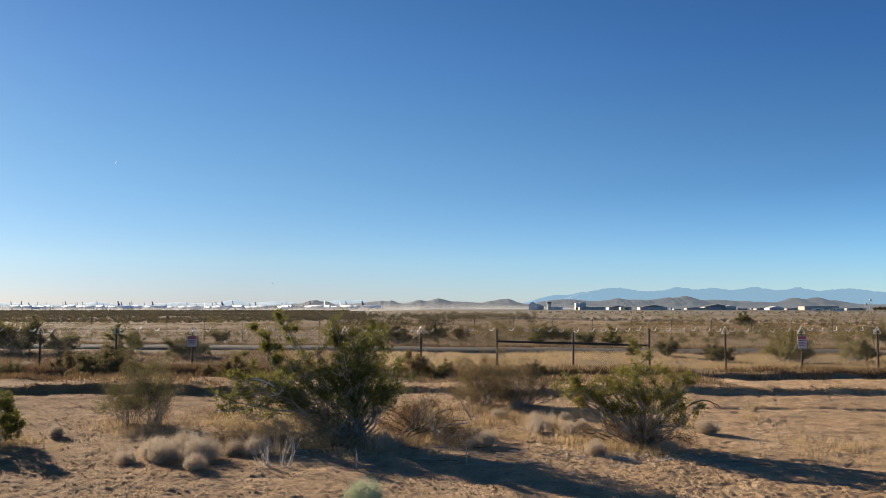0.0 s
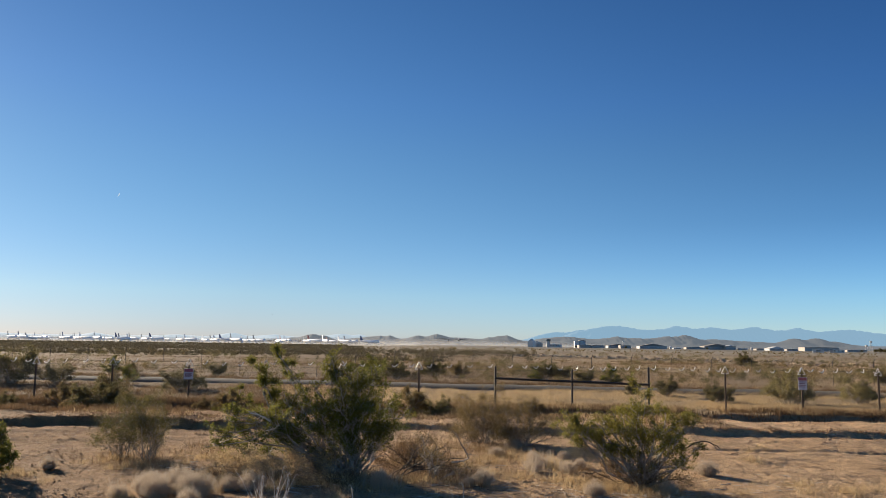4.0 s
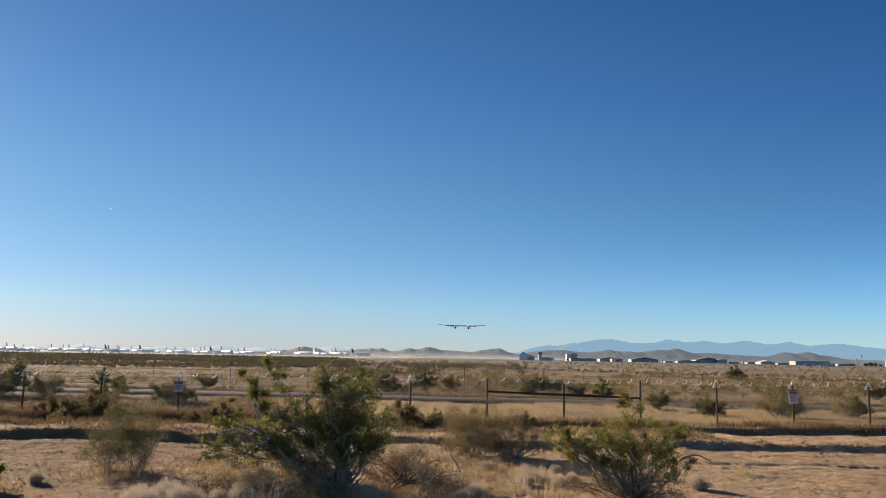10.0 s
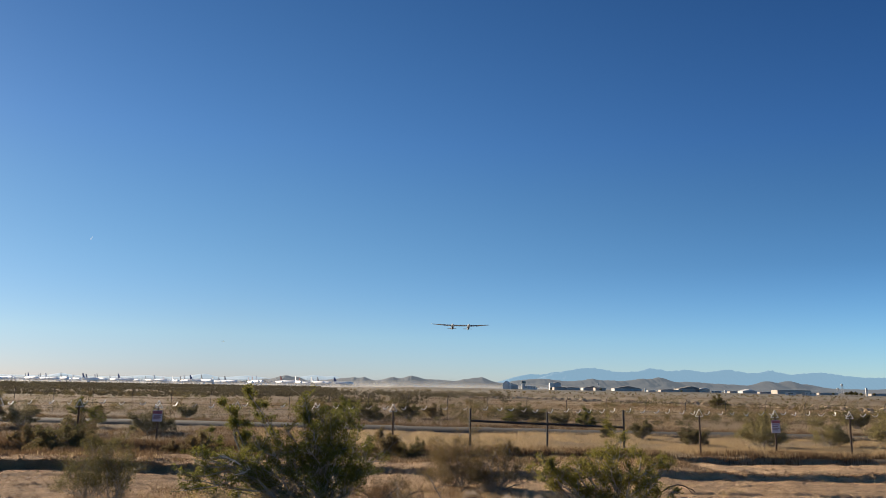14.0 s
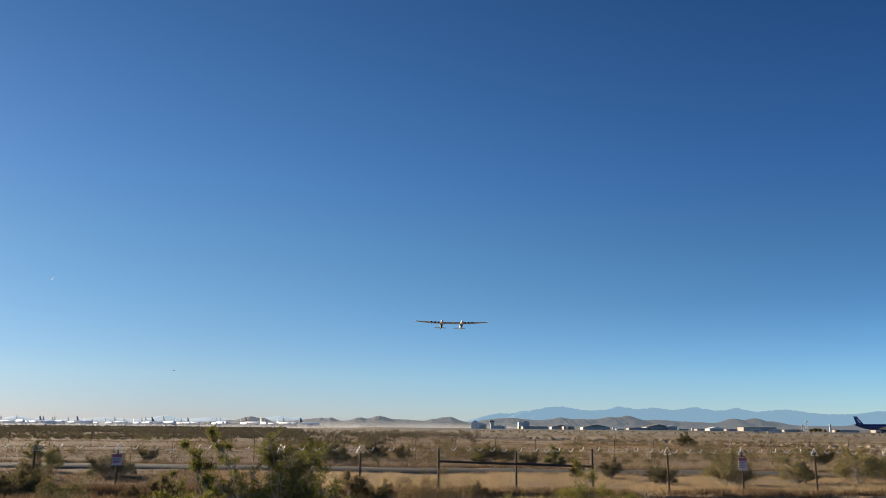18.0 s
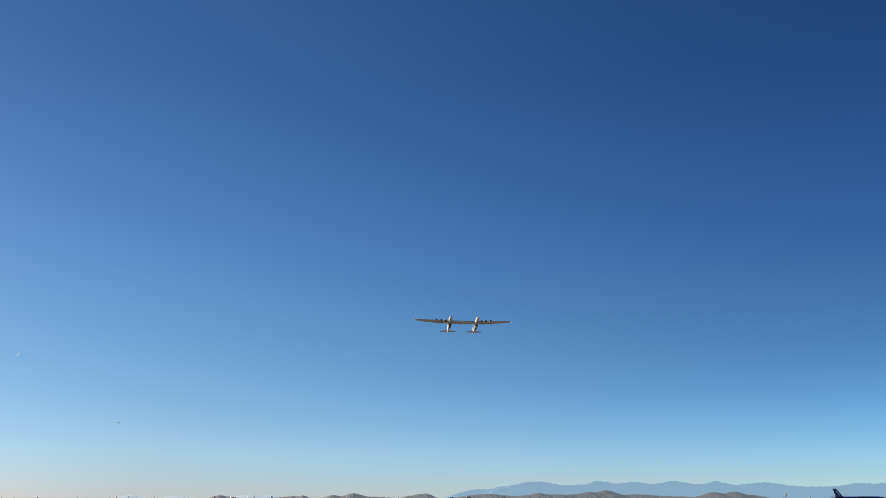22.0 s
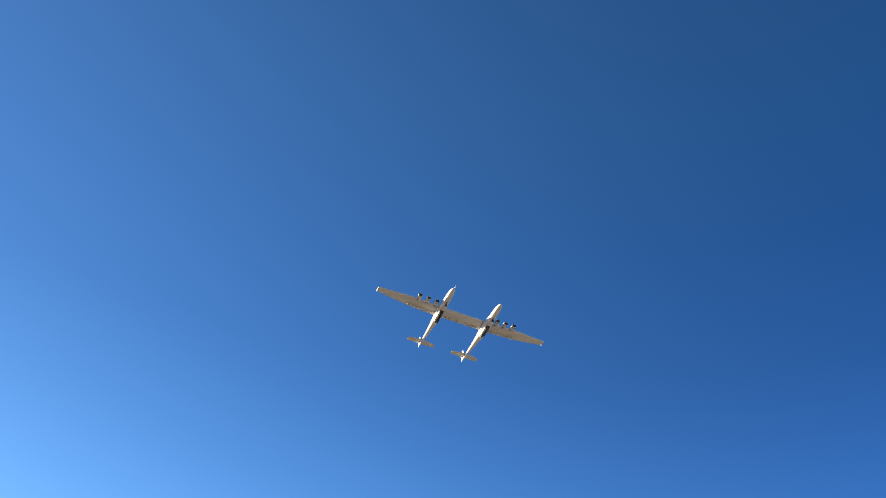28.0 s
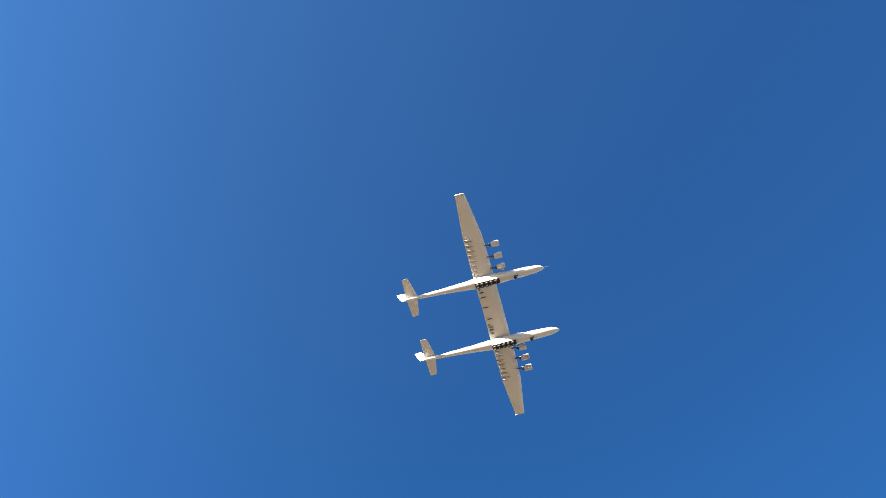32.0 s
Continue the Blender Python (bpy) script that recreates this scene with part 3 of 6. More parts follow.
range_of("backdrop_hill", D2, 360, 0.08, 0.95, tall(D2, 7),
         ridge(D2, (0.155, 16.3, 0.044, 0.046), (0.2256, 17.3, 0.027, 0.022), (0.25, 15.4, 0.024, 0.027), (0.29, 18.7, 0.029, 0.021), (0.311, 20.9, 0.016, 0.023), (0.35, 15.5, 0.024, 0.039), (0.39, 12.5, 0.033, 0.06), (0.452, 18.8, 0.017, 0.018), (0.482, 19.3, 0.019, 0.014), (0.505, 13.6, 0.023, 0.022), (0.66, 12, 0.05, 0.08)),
         MAT_HILL_HAZE, "long low brown desert ridge far off", 23, 0.1)
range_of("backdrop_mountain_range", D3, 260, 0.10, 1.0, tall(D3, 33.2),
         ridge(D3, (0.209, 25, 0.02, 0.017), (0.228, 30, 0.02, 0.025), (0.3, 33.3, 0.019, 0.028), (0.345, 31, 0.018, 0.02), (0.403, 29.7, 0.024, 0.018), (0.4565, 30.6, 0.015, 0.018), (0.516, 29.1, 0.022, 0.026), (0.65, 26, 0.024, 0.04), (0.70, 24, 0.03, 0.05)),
         MAT_MOUNT_HAZE, "mountain range on the horizon, glowing haze blue", 31, 0.065, fade=0.11, sag=((0.268, 0.1, 0.022), (0.437, 0.04, 0.014), (0.485, 0.05, 0.014), (0.6, 0.12, 0.04)))
range_of("backdrop_mountain_range", D3 + 60, 200, 0.068, 0.4, tall(D3, 22.5), ridge(D3, (0.15, 17.0, 0.02, 0.02), (0.181, 27, 0.018, 0.02)), MAT_MOUNT_HAZE, "faint foot of the haze blue mountain range", 37, 0.07, fade=0.078)
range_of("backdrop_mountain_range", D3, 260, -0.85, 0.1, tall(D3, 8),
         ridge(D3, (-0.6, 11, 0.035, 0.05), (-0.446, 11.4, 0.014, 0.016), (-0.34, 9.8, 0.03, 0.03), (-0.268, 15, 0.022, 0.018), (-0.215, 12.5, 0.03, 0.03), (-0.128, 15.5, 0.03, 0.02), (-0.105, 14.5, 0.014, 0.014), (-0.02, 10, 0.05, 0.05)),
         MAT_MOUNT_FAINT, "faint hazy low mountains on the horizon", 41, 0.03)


# ======== the twin-fuselage aircraft ========
def wheel(parent, x, y, z, r=0.72, w=0.55):
    bm = bmesh.new()
    tube(bm, [(x - w / 2, y, z), (x - w / 2 + 0.08, y, z), (x + w / 2 - 0.08, y, z), (x + w / 2, y, z)], [r * 0.86, r, r, r * 0.86], 14)
    ob = part("wheel", bm, MAT_TYRE, parent)
    bm = bmesh.new()
    tube(bm, [(x - w / 2 - 0.02, y, z), (x + w / 2 + 0.02, y, z)], r * 0.5, 10)
    part("hub", bm, MAT_HUB, ob)


def carrier_aircraft():
    ac = thing("carrier_aircraft", "huge white twin-fuselage jet aircraft flying with its wheels down", "aircraft")
    SX = 16.2
    # wing: one long high surface with slight droop to the middle and raised tips
    bm = bmesh.new()
    st = []
    for x, le, te, z, th in ((58.9, 1.6, -2.4, 2.75, 0.30), (58.3, 2.1, -2.5, 2.7, 0.55), (48, 3.6, -3.4, 1.75, 0.85), (38.5, 5.0, -4.2, 1.05, 1.15),
                             (28, 5.3, -4.3, 0.45, 1.45), (18.5, 5.5, -4.4, 0.05, 1.75), (0, 5.5, -4.2, -0.1, 1.75)):
        st.append((x, le, te, z, th))
    blade(bm, st + [(-x, a, b, z, t) for x, a, b, z, t in st[-2::-1]])
    wing = part("wing", bm, MAT_WHITE, ac, "long straight white wing", True)
    # Thin upright blades, added so the tips show a bright sunlit edge.
    for sx in (-1, 1):
        bm = bmesh.new()
        blade(bm, [(2.35, 1.9, -2.7, sx * 58.95, 0.16), (2.75, 1.7, -2.75, sx * 59.0, 0.18), (3.5, 0.6, -2.8, sx * 59.05, 0.08)], vertical=True)
        part("wingtip_sun_edge", bm, MAT_WHITE, wing, "thin white blade added for a sunlit wingtip edge")
    # flap track fairings under the trailing edge
    for sx in (-1, 1):
        for x in (20.2, 22.4, 24.8, 27.2, 29.6, 32.2, 34.6, 37.2):
            bm = bmesh.new()
            z = 0.05 + (x - 18) * 0.045 - 0.55
            loft(bm, [(sx * x, -0.9, z, 0.05, 0.05), (sx * x, -1.8, z - 0.15, 0.26, 0.32), (sx * x, -3.2, z - 0.05, 0.24, 0.26), (sx * x, -4.1, z + 0.25, 0.04, 0.05)], 8)
            part("flap_fairing", bm, MAT_WHITE, wing)
            bm = bmesh.new()
            box(bm, sx * x - 0.19, sx * x + 0.19, -3.75, -3.2, z - 0.32, z - 0.02)
            part("flap_hinge", bm, MAT_FLAPGREY, wing)
            # A solid brown strip draws the shade between two flaps.
            bm = bmesh.new()
            zt = z + 0.55
            side = [[bm.verts.new((sx * (x - 1.0) + dx, y, zz)) for y, zz in ((-0.2, zt - 0.54), (-2.6, zt - 0.56), (-4.15, zt - 0.2), (-4.15, zt), (-0.2, zt))] for dx in (-0.06, 0.06)]
            bm.faces.new(side[0])
            bm.faces.new(side[1][::-1])
            for i in range(5):
                bm.faces.new((side[0][i], side[1][i], side[1][(i + 1) % 5], side[0][(i + 1) % 5]))
            part("flap_gap", bm, MAT_FLAP_SHADE, wing, "brown strip for the shade between flaps")
    # dark slots under the centre section
    for x, y0, y1 in ((10.4, -4.0, -2.2), (7.9, -4.0, -1.5), (2.6, -4.0, -1.6), (-3.6, -3.9, -1.7), (-7.9, -3.9, -2.1), (-9.4, -3.8, -2.3), (-11.2, -3.8, -2.4), (-6.6, -3.8, -3.2), (12.0, -3.9, -3.3)):
        bm = bmesh.new()
        box(bm, x - 0.15, x + 0.15, y0, y1 + 0.7, -0.86, -0.2)
        part("slot", bm, MAT_FLAPGREY, wing)
    for x in (-12.3, -11.4, -10.5, -9.6, -8.7):
        bm = bmesh.new()
        box(bm, x - 0.14, x + 0.14, 3.9, 4.3, -0.62, -0.3)
        part("vent", bm, MAT_FLAPGREY, wing)
    # engines, three on each outer wing
    for sx in (-1, 1):
        for x, zw in ((21.3, 0.1), (27.0, 0.35), (32.8, 0.65)):
            z = zw - 2.35
            bm = bmesh.new()
            rings = [(11.75, 1.2), (11.6, 1.42), (10.6, 1.52), (8.9, 1.45), (7.8, 1.2)]
            tube(bm, [(sx * x, y, z) for y, _ in rings], [r for _, r in rings], 18, cap=False)
            bmesh.ops.solidify(bm, geom=bm.faces[:], thickness=0.1)
            eng = part("engine", bm, MAT_NACELLE, ac, "white jet engine nacelle", True)
            bm = bmesh.new()
            tube(bm, [(sx * x, 11.35, z), (sx * x, 11.2, z)], [1.3, 1.3], 18)
            part("fan", bm, MAT_INTAKE, eng, "dark engine intake")
            bm = bmesh.new()
            tube(bm, [(sx * x, 11.3, z), (sx * x, 11.55, z), (sx * x, 11.76, z)], [1.5, 1.44, 1.28], 18, cap=False)
            bmesh.ops.solidify(bm, geom=bm.faces[:], thickness=0.03)
            part("intake_lip", bm, MAT_NACELLE, eng, "polished white intake lip", True)
            bm = bmesh.new()
            tube(bm, [(sx * x, 8.9, z), (sx * x, 7.5, z), (sx * x, 6.7, z)], [0.9, 0.8, 0.4], 14)
            part("exhaust", bm, MAT_INTAKE, eng, "dark exhaust cone")
            bm = bmesh.new()
            blade(bm, [(z + 1.0, 10.4, 6.2, sx * x, 0.4), (zw - 0.45, 7.2, 2.6, sx * x, 0.45)], vertical=True)
            part("pylon", bm, MAT_WHITE, eng, "", True)
            bm = bmesh.new()
            box(bm, sx * x - 0.3, sx * x + 0.3, 4.6, 6.9, zw - 1.35, zw - 0.75, 0.1)
            part("pylon_panel", bm, MAT_FLAPGREY, eng)
    # fuselages
    for sx in (-1, 1):
        X = sx * SX
        bm = bmesh.new()
        secs = [(29.0, -4.25, 0.12, 0.12), (28.7, -4.2, 0.55, 0.5), (27.8, -4.0, 1.05, 0.98), (26.0, -3.75, 1.55, 1.55), (23.0, -3.5, 1.9, 2.0), (19.0, -3.3, 2.05, 2.3),
                (13.0, -3.05, 2.1, 2.5), (9.0, -2.75, 2.45, 2.75), (4.0, -2.55, 2.6, 2.9), (-3.0, -2.45, 2.5, 2.75), (-8.0, -2.1, 2.1, 2.3), (-14.0, -1.6, 1.65, 1.85),
                (-22.0, -0.95, 1.2, 1.4), (-30.0, -0.35, 0.9, 1.05), (-35.0, 0.1, 0.75, 0.85), (-39.0, 0.5, 0.45, 0.5), (-40.6, 0.7, 0.15, 0.2)]
        loft(bm, [(X, y, z, w, h) for y, z, w, h in secs], 20)
        fus = part("fuselage", bm, MAT_WHITE, ac, "slim white fuselage", True)
        # cockpit windows
        for k in range(-2, 3):
            bm = bmesh.new()
            a = k * 0.42
            box(bm, X + 1.52 * math.sin(a) - 0.3, X + 1.52 * math.sin(a) + 0.3, 25.1 - 0.5 * abs(k), 25.8 - 0.5 * abs(k), -2.5 - 0.12 * abs(k), -2.05 - 0.15 * abs(k), 0.06)
            part("cockpit_window", bm, MAT_GLASS_DARK, fus)
        # The bay is a closed near-black block; its colour is the inside's shade.
        bm = bmesh.new()
        box(bm, X - 1.25, X + 1.25, -4.2, 7.6, -5.62, -4.9)
        part("gear_bay", bm, MAT_BAY_SHADE, fus, "black block for the shaded open wheel bay")
        for sd in (-1, 1):
            bm = bmesh.new()
            box(bm, X + sd * 1.35 - 0.05, X + sd * 1.35 + 0.05, -4.0, 7.4, -6.2, -5.2)
            part("bay_door", bm, MAT_WHITE, fus)
        for y in (-3.0, -0.9, 1.4, 3.6, 5.8):
            bm = bmesh.new()
            tube(bm, [(X, y + 0.5, -5.0), (X, y, -6.9)], [0.22, 0.18], 8)
            tube(bm, [(X - 0.7, y, -7.0), (X + 0.7, y, -7.0)], 0.13, 8)
            leg = part("main_gear_leg", bm, MAT_HUB, ac)
            for dx in (-0.75, 0.75):
                wheel(leg, X + dx, y, -7.0)
        bm = bmesh.new()
        tube(bm, [(X, 15.6, -5.0), (X, 15.0, -7.1)], [0.2, 0.16], 8)
        tube(bm, [(X, 14.2, -5.2), (X, 15.0, -6.4)], 0.08, 6)
        leg = part("nose_gear_leg", bm, MAT_HUB, ac)
        # Same here: a black block painted as the shaded nose bay.
        bm = bmesh.new()
        box(bm, X - 0.32, X + 0.32, 14.6, 16.4, -5.6, -5.0, 0.05)
        part("nose_gear_bay", bm, MAT_BAY_SHADE, fus, "black block for the shaded nose wheel bay")
        for dx in (-0.4, 0.4):
            wheel(leg, X + dx, 15.0, -7.1, 0.78, 0.5)
        bm = bmesh.new()
        blade(bm, [(-0.2, -30.5, -40.5, X, 0.55), (1.5, -33.5, -41.0, X, 0.6), (6.0, -37.2, -42.6, X, 0.45), (10.3, -40.3, -43.6, X, 0.28)], vertical=True)
        part("fin", bm, MAT_WHITE, ac, "tall swept white fin", True)
        bm = bmesh.new()
        half = [(9.75, -34.9, -37.9, 0.0, 0.22), (9.3, -34.6, -37.9, 0.0, 0.3), (0.5, -32.7, -38.2, 0.0, 0.55)]
        blade(bm, [(X + s, a, b, 2.0 + z, t) for s, a, b, z, t in half] + [(X - s, a, b, 2.0 + z, t) for s, a, b, z, t in half[::-1]])
        part("tailplane", bm, MAT_WHITE, ac, "white tapered tailplane", True)
        if sx > 0:
            bm = bmesh.new()
            tube(bm, [(X, 28.8, -4.25), (X, 30.4, -4.28), (X, 32.6, -4.3)], [0.14, 0.08, 0.03], 6)
            part("air_data_boom", bm, MAT_SLATE, fus, "thin nose boom")
    return ac


carrier = carrier_aircraft()


def chase_jet():
    ac = thing("chase_jet", "small dark jet following at a distance", "aircraft")
    bm = bmesh.new()
    loft(bm, [(0, 7.5, -0.1, 0.05, 0.05), (0, 6.4, 0, 0.5, 0.5), (0, 4, 0.1, 0.8, 0.85), (0, -3, 0.1, 0.85, 0.9), (0, -6.5, 0.5, 0.35, 0.4), (0, -7.4, 0.6, 0.1, 0.1)], 12)
    part("fuselage", bm, MAT_CHASE, ac, "", True)
    bm = bmesh.new()
    blade(bm, [(8.0, -0.6, -1.8, 0.5, 0.12), (0.5, 1.6, -1.6, -0.35, 0.35), (-0.5, 1.6, -1.6, -0.35, 0.35), (-8.0, -0.6, -1.8, 0.5, 0.12)])
    part("wing", bm, MAT_CHASE, ac, "", True)
    for s in (-1, 1):
        bm = bmesh.new()
        tube(bm, [(s * 1.4, -1.6, 0.8), (s * 1.4, -2.6, 0.8), (s * 1.4, -4.4, 0.8)], [0.4, 0.5, 0.3], 10)
        part("engine", bm, MAT_CHASE, ac)
    bm = bmesh.new()
    blade(bm, [(0.5, -4.8, -7.2, 0, 0.25), (3.2, -6.6, -8.0, 0, 0.15)], vertical=True)
    part("fin", bm, MAT_CHASE, ac)
    bm = bmesh.new()
    blade(bm, [(2.8, -7.2, -8.1, 3.2, 0.1), (0, -6.4, -8.0, 3.1, 0.2), (-2.8, -7.2, -8.1, 3.2, 0.1)])
    part("tailplane", bm, MAT_CHASE, ac)
    return ac


chase = chase_jet()


def bearing(az, el, d):
    a, e = radians(az), radians(el)
    return Vector((d * math.sin(a) * math.cos(e), d * math.cos(a) * math.cos(e), EYE[2] + d * math.sin(e)))


def vapour_trail():
    """A short scrap of contrail, high and far, its sunlight given as glow."""
    bm = bmesh.new()
    tube(bm, [(-6, 0, -10), (-2, 1, -4), (2, 1, 3), (6, 0, 11)], [0.4, 1.5, 1.3, 0.3], 8)
    tube(bm, [(-4.5, 1, -8), (-5, 0, -3), (-4, 0, 1)], [0.3, 0.8, 0.2], 8)
    me = bpy.data.meshes.new("vapour_trail")
    bm.to_mesh(me)
    bm.free()
    me.materials.append(MAT_TRAIL)
    ob = tagged(new("vapour_trail", me), "short white scrap of contrail high in the sky", "contrail")
    return ob


trail = vapour_trail()


# ======== parked airliners ========
def airliner(fin_mat, body_mat, label, length=38.0, group="stored airliners on the desert apron"):
    k = length / 38.0
    ac = thing("parked_airliner", label, "airliner", group)
    S = lambda *v: tuple(q * k for q in v)
    bm = bmesh.new()
    loft(bm, [(0, *S(19.0, 4.0, 0.1, 0.1)), (0, *S(18.3, 4.1, 0.9, 0.9)), (0, *S(16.6, 4.4, 1.6, 1.65)), (0, *S(14, 4.6, 1.97, 2.05)), (0, *S(-8, 4.6, 1.97, 2.05)),
              (0, *S(-13, 5.1, 1.5, 1.55)), (0, *S(-17.5, 5.8, 0.6, 0.65)), (0, *S(-19, 6.1, 0.15, 0.2))], 14)
    fus = part("fuselage", bm, body_mat, ac, "", True)
    bm = bmesh.new()
    blade(bm, [S(17.2, -4.2, -5.8, 4.8, 0.25), S(6, 1.6, -3.2, 3.9, 0.6), S(1.2, 4.8, -3.4, 3.2, 1.0), S(-1.2, 4.8, -3.4, 3.2, 1.0), S(-6, 1.6, -3.2, 3.9, 0.6), S(-17.2, -4.2, -5.8, 4.8, 0.25)])
    part("wing", bm, MAT_AIRWHITE, ac, "", True)
    bm = bmesh.new()
    blade(bm, [S(5.6, -11.2, -17.6, 0, 0.6), S(6.6, -12.4, -17.7, 0, 0.55), S(12.2, -16.6, -19.2, 0, 0.25)], vertical=True)
    part("fin", bm, fin_mat, ac, "", True)
    bm = bmesh.new()
    blade(bm, [S(6.2, -17.2, -18.9, 6.7, 0.15), S(0.5, -14.0, -18.0, 6.1, 0.4), S(-0.5, -14.0, -18.0, 6.1, 0.4), S(-6.2, -17.2, -18.9, 6.7, 0.15)])
    part("tailplane", bm, body_mat, ac, "", True)
    for s in (-1, 1):
        bm = bmesh.new()
        tube(bm, [S(s * 5.8, 6.6, 2.1), S(s * 5.8, 6.0, 2.1), S(s * 5.8, 3.6, 2.1), S(s * 5.8, 2.2, 2.2)], [0.9 * k, 1.1 * k, 1.0 * k, 0.5 * k], 12)
        part("engine", bm, body_mat, ac, "", True)
        bm = bmesh.new()
        tube(bm, [S(s * 3.0, -1.0, 3.2), S(s * 3.0, -1.0, 0.6)], 0.2 * k, 6)
        leg = part("main_gear", bm, MAT_SLATE, ac)
        bm = bmesh.new()
        tube(bm, [S(s * 3.0 - 0.6, -1.0, 0.62), S(s * 3.0 + 0.6, -1.0, 0.62)], 0.62 * k, 10)
        part("wheel", bm, MAT_TYRE, leg)
    bm = bmesh.new()
    tube(bm, [S(0, 13.5, 3.0), S(0, 13.5, 0.5)], 0.15 * k, 6)
    leg = part("nose_gear", bm, MAT_SLATE, ac)
    bm = bmesh.new()
    tube(bm, [S(-0.3, 13.5, 0.42), S(0.3, 13.5, 0.42)], 0.42 * k, 10)
    part("wheel", bm, MAT_TYRE, leg)
    if body_mat is MAT_BLUEBODY:
        bm = bmesh.new()
        box(bm, *S(-1.99, 1.99, -11, 15, 5.0, 5.25))
        part("window_band", bm, MAT_GLASS_DARK, fus, "row of cabin windows")
    return ac


def park():
    """Long line of stored jets seen side-on, most with their tails to the west."""
    rnd = random.Random(5)
    kinds = [airliner(MAT_SLATE, MAT_AIRWHITE, "white stored airliner with a grey-blue fin"),
             airliner(MAT_NAVY, MAT_AIRWHITE, "white stored airliner with a navy fin"),
             airliner(MAT_RED, MAT_AIRWHITE, "white stored airliner with a dull red fin"),
             airliner(MAT_AIRWHITE, MAT_AIRWHITE, "plain all-white stored airliner")]
    first = [True] * 4
    tails = [(-770, 0), (-752, 1), (-734, 0), (-722, 3), (-702, 0), (-679, 0), (-662, 1), (-654, 0), (-640, 3), (-621, 0), (-596, 3), (-575, 1), (-571, 0), (-556, 3), (-534, 0), (-512, 3), (-494, 0),
             (-472, 0), (-455, 3), (-442, 2), (-428, 3), (-412, 0), (-390, 1), (-378, 0), (-356, 3), (-346, 0), (-334, 0), (-300, 2), (-292, 2), (-286, 1), (-250, 0), (-237, 2), (-219, 3), (-206, 2), (-185, 3), (-174, 0), (-141, 1)]
    tails += [(q + rnd.uniform(-9, 9), rnd.choice((0, 0, 3, 1, 3))) for q in range(-768, -300, 52)]
    for i, (q, kind) in enumerate(tails):
        d = 1360 + rnd.uniform(-150, 160) + (90 if i > 35 else 0)
        if q > -300:
            d = 1500 + rnd.uniform(-40, 120)
        x = d * q / 1372.0 * (1.0 if q < -300 else 1.0)
        turn = rnd.choice((-130, -138, -146, -156)) + rnd.uniform(-5, 5)
        size = rnd.choice((1.05, 1.15, 1.2, 1.3)) * (1.2 if q > -300 else 1.0)
        off = 11 * size
        m = pose(x + off, d, ground_z(x, d) - 0.05, 0, 0, turn) @ Matrix.Scale(size, 4)
        if first[kind]:
            kinds[kind].matrix_basis = m
            first[kind] = False
        else:
            copy_thing(kinds[kind], Matrix.Identity(4)).matrix_basis = m
    blue = airliner(MAT_NAVY, MAT_BLUEBODY, "deep blue wide-body airliner standing on the airfield", 67.0, "")
    bd = 1000.0
    bx = bd * math.tan(radians(31.6))
    for sd in (-1, 1):
        bm = bmesh.new()
        k = 67 / 38.0
        vs = [bm.verts.new((sd * 0.32 * k + dx, y * k, z * k)) for dx in (0, 0.05 * sd) for y, z in ((-14.3, 7.4), (-15.2, 7.4), (-17.3, 10.4), (-16.5, 10.4))]
        for q in ((0, 1, 2, 3), (7, 6, 5, 4), (0, 4, 5, 1), (1, 5, 6, 2), (2, 6, 7, 3), (3, 7, 4, 0)):
            bm.faces.new([vs[i] for i in q])
        part("fin_marking", bm, MAT_AIRWHITE, blue, "slanted white fin stripe")
    blue.matrix_basis = pose(bx + 31.5, bd - 8, ground_z(bx + 30, bd) - 0.05, 0, 0, -90 - 8)


park()


# ======== airfield buildings ========
def hangar(u, d, w, dep, h, rise, wall, roof, label, doors=0, turn=0.0, windows=0, category="hangar"):
    b = thing("hangar" if category == "hangar" else category.replace(" ", "_"), label, category, at=pose(u * d, d, ground_z(u * d, d) - 0.1, 0, 0, turn))
    bm = bmesh.new()
    box(bm, -w / 2, w / 2, 0, dep, 0, h)
    part("wall", bm, wall, b)
    bm = bmesh.new()
    n = 7
    pr = [(-w / 2 - 0.4 + (w + 0.8) * i / (n - 1), h + 0.02 + rise * (1 - abs(2 * i / (n - 1) - 1) ** 1.05)) for i in range(n)]
    lo = [bm.verts.new((x, -0.4, z)) for x, z in pr]
    hi = [bm.verts.new((x, dep + 0.4, z)) for x, z in pr]
    lo0, hi0 = [bm.verts.new((x, -0.4, h)) for x, z in pr], [bm.verts.new((x, dep + 0.4, h)) for x, z in pr]
    for i in range(n - 1):
        bm.faces.new((lo[i], lo[i + 1], hi[i + 1], hi[i]))
        bm.faces.new((lo0[i], lo0[i + 1], lo[i + 1], lo[i]))
        bm.faces.new((hi0[i + 1], hi0[i], hi[i], hi[i + 1]))
    part("roof", bm, roof, b)
    for i in range(doors):
        bm = bmesh.new()
        dw = w / doors
        x0 = -w / 2 + i * dw + dw * 0.1
        box(bm, x0, x0 + dw * 0.8, -0.12, 0.1, 0, h * 0.85)
        part("door", bm, MAT_DOOR_HAZED, b, "sliding door paled with haze")
    for i in range(windows):
        bm = bmesh.new()
        dw = w / windows
        x0 = -w / 2 + i * dw + dw * 0.3
        box(bm, x0, x0 + dw * 0.4, -0.12, 0.1, h * 0.45, h * 0.75)
        part("window", bm, MAT_GLASS_DARK, b)
    return b


